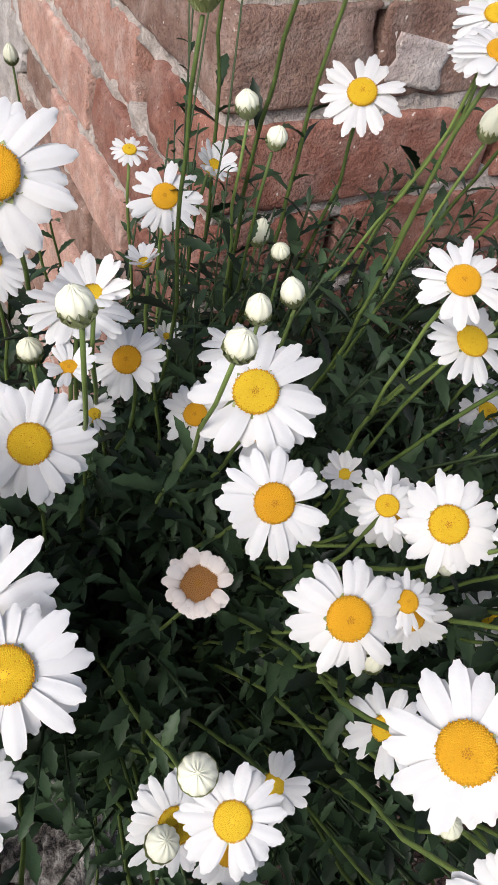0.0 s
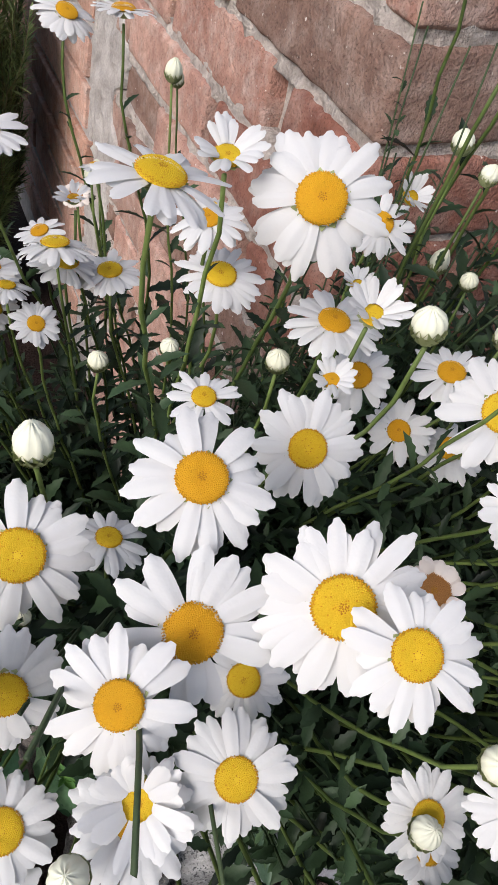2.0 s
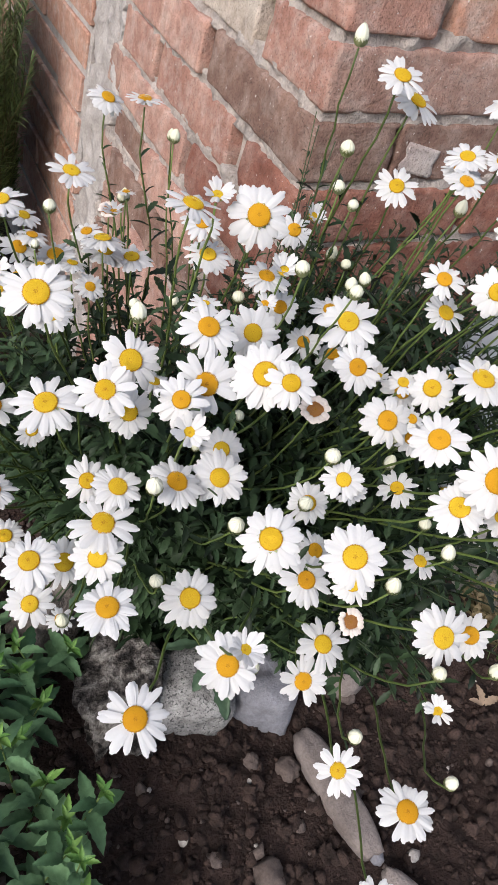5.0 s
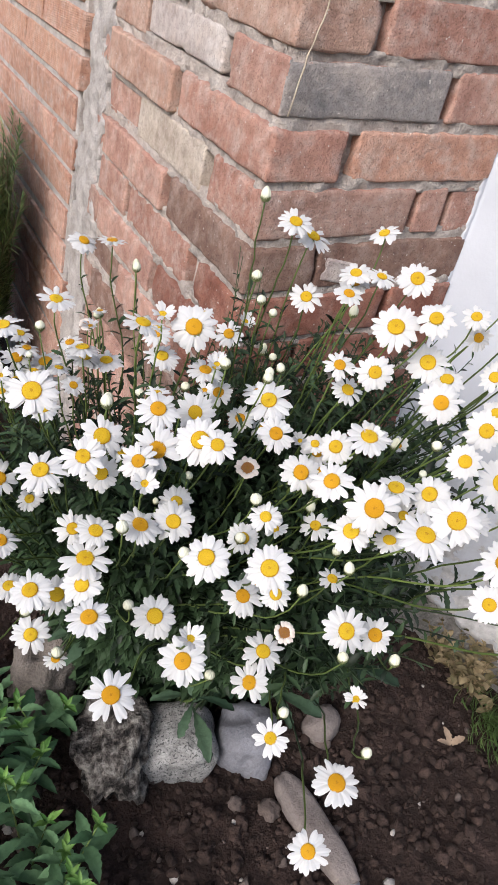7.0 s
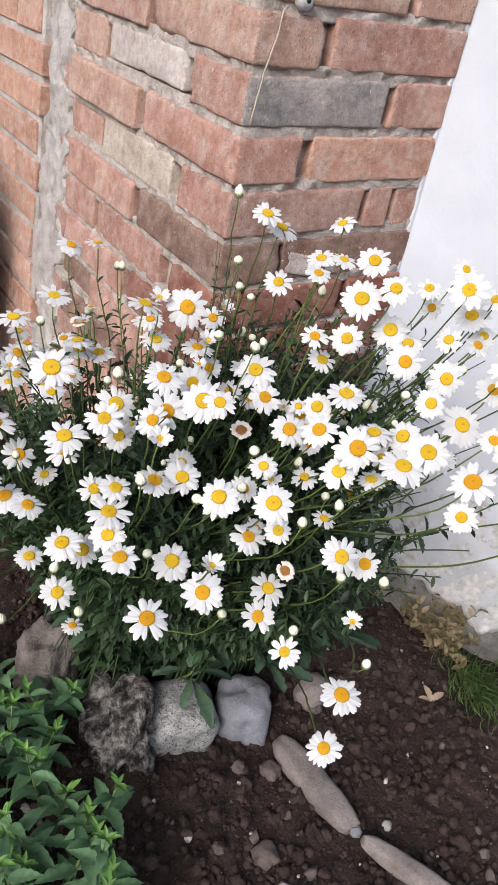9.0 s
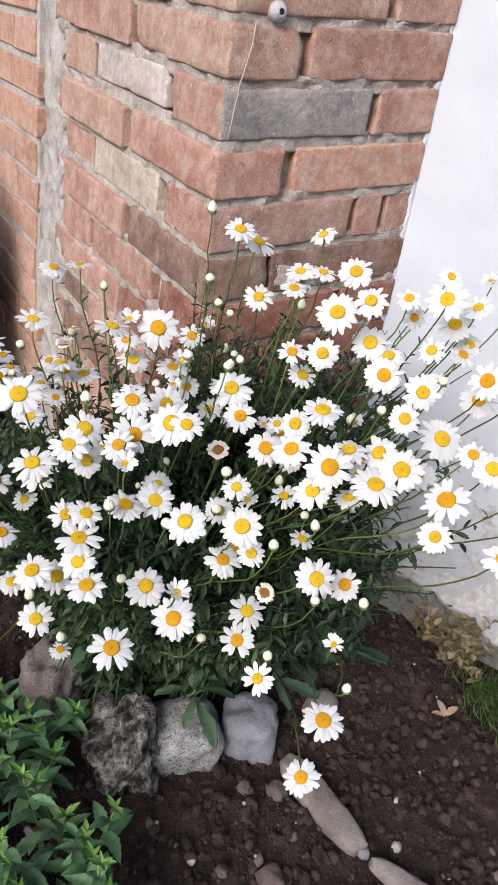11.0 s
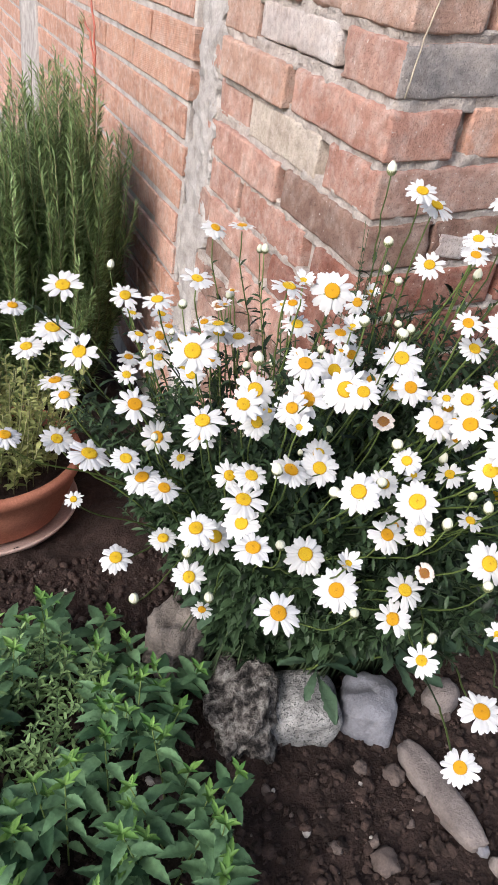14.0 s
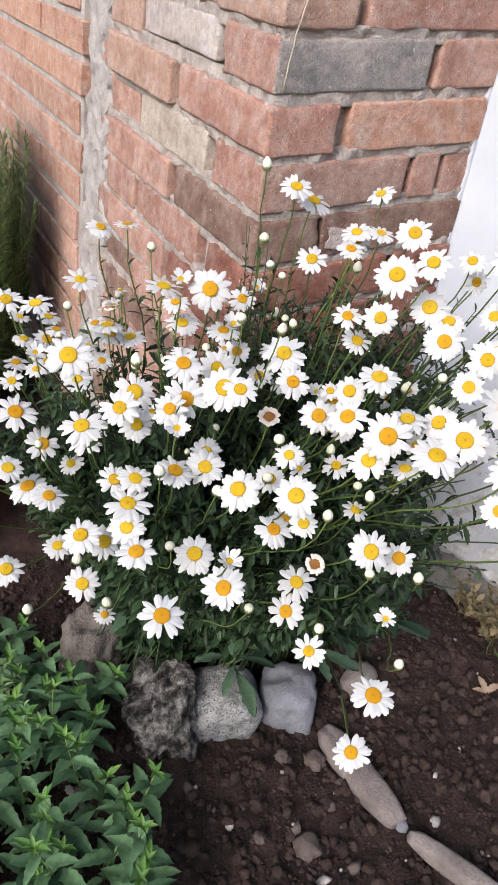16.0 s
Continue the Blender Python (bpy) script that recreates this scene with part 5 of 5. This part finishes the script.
def weeds():
    r = random.Random(51)
    tm = leaf_template(False, 4, 0.24, 0.3, 0.2)
    w = thing("weed", (0.6, -0.242, soil_height(0.6, -0.242)), "yellowing small leaved weed at the foot of the white wall", "weed")
    s, stems = Soup(), Soup()
    for i in range(34):
        a = r.uniform(0, 6.28)
        b = Vector((r.uniform(-0.03, 0.03), r.uniform(-0.04, 0.04), 0))
        t = b + Vector((0.055 * math.cos(a) - 0.02, 0.065 * math.sin(a), r.uniform(0.02, 0.15)))
        path = bez(b, b + Vector((0, 0, 0.04)), t - Vector((0, 0, 0.03)), t, 8)
        v, f = tube(path, [0.001] * 9, 4)
        stems.add(v, f)
        for k in range(13):
            u = 0.2 + 0.8 * k / 13
            j = min(7, int(u * 8))
            at = path[j].lerp(path[j + 1], u * 8 - j)
            put_leaf(s, tm, at, Vector((r.uniform(-1, 1), r.uniform(-1, 1), r.uniform(-0.1, 0.8))), (0, 0, 1), r.uniform(0.015, 0.029))
    tagged(part("foliage", s.mesh("foliage", [M_WEED]), w), kind="stuff")
    tagged(part("stem", stems.mesh("stem", [M_DRY]), w), kind="stuff")
    g = thing("grass_tuft", (0.6, -0.4, soil_height(0.6, -0.4)), "small tuft of fine green grass by the wall", "grass")
    s = Soup()
    blade = leaf_template(False, 4, 0.028, 0.3, 0.7)
    for i in range(420):
        b = (r.gauss(0, 0.035), r.gauss(0, 0.042), 0)
        put_leaf(s, blade, b, (r.uniform(-0.7, 0.7), r.uniform(-0.7, 0.7), 1), (0, 1, 0.1), r.uniform(0.03, 0.085))
    tagged(part("grass", s.mesh("grass", [M_GRASS]), g), kind="stuff")
    # feathery pale weed among the mint
    f = thing("weed", (-0.498, -0.081, soil_height(-0.498, -0.081)), "pale green feathery weed growing among the mint", "weed")
    s, stems = Soup(), Soup()
    fern = leaf_template(False, 3, 0.14, 0.3, 0.2)
    for i in range(85):
        b = Vector((r.uniform(-0.16, 0.1), r.uniform(-0.13, 0.16), 0))
        t = b + Vector((r.uniform(-0.06, 0.06), r.uniform(-0.07, 0.05), r.uniform(0.06, 0.16)))
        path = bez(b, b + Vector((0, 0, 0.05)), t - Vector((0, 0, 0.02)), t, 8)
        v, q = tube(path, [0.0009] * 9, 4)
        stems.add(v, q)
        for k in range(20):
            u = 0.15 + 0.85 * k / 20
            j = min(7, int(u * 8))
            at = path[j].lerp(path[j + 1], u * 8 - j)
            a = k * 2.5 + i
            put_leaf(s, fern, at, Vector((math.cos(a), math.sin(a), r.uniform(-0.1, 0.9))), (0, 0, 1), r.uniform(0.012, 0.026) * (1.2 - 0.5 * u))
    tagged(part("foliage", s.mesh("foliage", [M_FERN]), f), kind="stuff")
    tagged(part("stem", stems.mesh("stem", [M_SHOOT]), f), kind="stuff")
    dead = Soup()
    for i in range(3):
        put_leaf(dead, LEAF_WIDE, (0, 0, 0.004), (math.cos(i * 1.3), math.sin(i * 1.3), 0.35), (0, 0, 1), r.uniform(0.025, 0.04))
    ob = new("dead_leaf", dead.mesh("dead_leaf", [M_DEAD]))
    ob.location = (0.473, -0.361, soil_height(0.473, -0.361) + 0.004)
    tagged(ob, "curled pale brown dead leaf on the soil", "leaf")


def spoon_leaf(seed):
    """A long lower leaf: narrow stalk, broad round-ended blade, shallow teeth."""
    r = random.Random(seed)
    verts, faces, n = [], [], 12
    for i in range(n + 1):
        s = i / n
        w = 0.025 + 0.1 * max(0.0, math.sin(math.pi * min(1.0, max(0.0, (s - 0.18) / 0.84)) ** 1.35)) ** 0.7
        w *= 1.06 if i % 2 else 0.94
        w = 0.03 if i == n else w
        z = 0.22 * s - 0.42 * s * s
        for c in (-1, -0.5, 0, 0.5, 1):
            verts.append((c * w + 0.05 * r.uniform(-1, 1) * s * s, s, z + 0.3 * w * abs(c) + (0.012 if abs(c) == 0.5 and i % 2 else 0)))
    for i in range(n):
        for c in range(4):
            faces.append((i * 5 + c, i * 5 + c + 1, i * 5 + c + 6, i * 5 + c + 5))
    return mesh_from("leaf", verts, faces, M_BASAL, True)


def low_leaves():
    """Rosettes of long lower leaves that hang over the edging stones."""
    r = random.Random(61)
    shapes = [spoon_leaf(i) for i in range(4)]
    spots = [(-0.03, -0.18, 0.055, -1.6), (0.12, -0.19, 0.05, -0.7), (0.181, -0.167, 0.06, -0.9), (0.257, -0.145, 0.071, -0.5), (0.3, -0.205, 0.06, -0.5), (0.3, -0.081, 0.103, -0.1), (0.33, -0.13, 0.08, -0.3), (-0.17, -0.05, 0.14, -2.3), (0.03, -0.13, 0.114, -1.5)]
    for x, y, z, mid in spots:
        base = soil_height(x, y) - 0.005
        plant = thing("daisy_plant", (x * 0.85, y + 0.07, base), "low leafy daisy rosette with long grey green leaves", "daisy", "daisies by the brick pillar")
        o = Vector((x, y, z)) - plant.location
        part("stem", mesh_from("stem", *tube(bez((0, 0, 0), (0, 0, o.z * 0.5), o - Vector((0, -0.01, 0.04)), o, 6), [0.003, 0.003, 0.003, 0.0028, 0.0026, 0.0024, 0.002]), M_STEM, True), plant)
        for k in range(5):
            a = mid + (k - 2) * 0.85 + r.uniform(-0.25, 0.25)
            ahead = Vector((math.cos(a), math.sin(a), r.uniform(0.0, 0.6)))
            m = Matrix.Translation(o - Vector((0, 0, 0.012 * (k % 3)))) @ frame_of(ahead, (0, 0, 1), r.uniform(-0.3, 0.3)).to_4x4() @ Matrix.Scale(r.uniform(0.065, 0.105), 4)
            part("leaf", r.choice(shapes), plant, m)


def wall_bits():
    hook = thing("wall_anchor", (0.063, -0.004, 1.12), "round grey metal wall anchor with a dark disc for the shaded hole", "wall anchor")
    part("ring", lathe("ring", [(0.004, 0.012), (0.007, 0.012), (0.0085, 0.009), (0.011, 0.008), (0.0125, 0.005), (0.0125, -0.004)], M_METAL, 24), hook, pose(0, 0, 0, 90, 0, 0))
    # Flat dark disc painted in for the shade in the ring's opening.
    part("hole", lathe("hole", [(0.0, 0.0105), (0.0046, 0.0105), (0.0046, 0.002)], M_HOLE_SHADE, 16), hook, pose(0, 0, 0, 90, 0, 0), "dark disc for the shaded hole")
    twig = bez((0.032, -0.006, 1.105), (0.025, -0.012, 1.06), (0.012, -0.012, 1.03), (0.005, -0.009, 0.955), 10)
    twig = [p + Vector((rng.uniform(-0.0015, 0.0015), 0, 0)) for p in twig]
    tagged(new("straw", mesh_from("straw", *tube(twig, [0.0011] * 11), M_STRAW, True)), "thin dry straw hanging on the bricks", "straw")
    flake = sheet("flake", (0.129, -0.0035, 0.741), (0.051, 0, -0.006), (0.004, 0, 0.034), 14, 10, 0.006, M_LIMED, 0.0012, 60, lambda a, b: a + 0.1 * noise.noise(Vector((b * 3, a, 4))))
    part("plaster_flake", flake, pillar, None, "chipped white plaster flake with brown stains")
    vine = thing("dry_vine", (-0.02, 1.75, 0.5), "thin reddish dry vine hanging on the orange brick wall", "vine")
    for k, (p0, p1, p2, p3) in enumerate((((0, 0.12, 0.5), (-0.03, -0.1, 0.46), (0.01, 0.05, 0.2), (-0.02, -0.03, 0.0)), ((0, 0.3, 0.42), (-0.02, 0.15, 0.46), (-0.01, 0.02, 0.4), (-0.01, 0.0, 0.3)), ((-0.01, 0.02, 0.18), (-0.03, 0.1, 0.16), (-0.02, 0.16, 0.12), (-0.01, 0.2, 0.02)))):
        pts = [q + Vector((0, rng.uniform(-0.018, 0.018), rng.uniform(-0.008, 0.008))) for q in bez(p0, p1, p2, p3, 12)]
        part("twig", mesh_from("twig", *tube(pts, [0.0036] * 13, 5), M_REDWIRE, True), vine)


stones()
pot()
rosemary()
mint_bed()
weeds()
daisy_clumps()
low_leaves()
wall_bits()
clods()
pillar_bricks()
side_bricks()
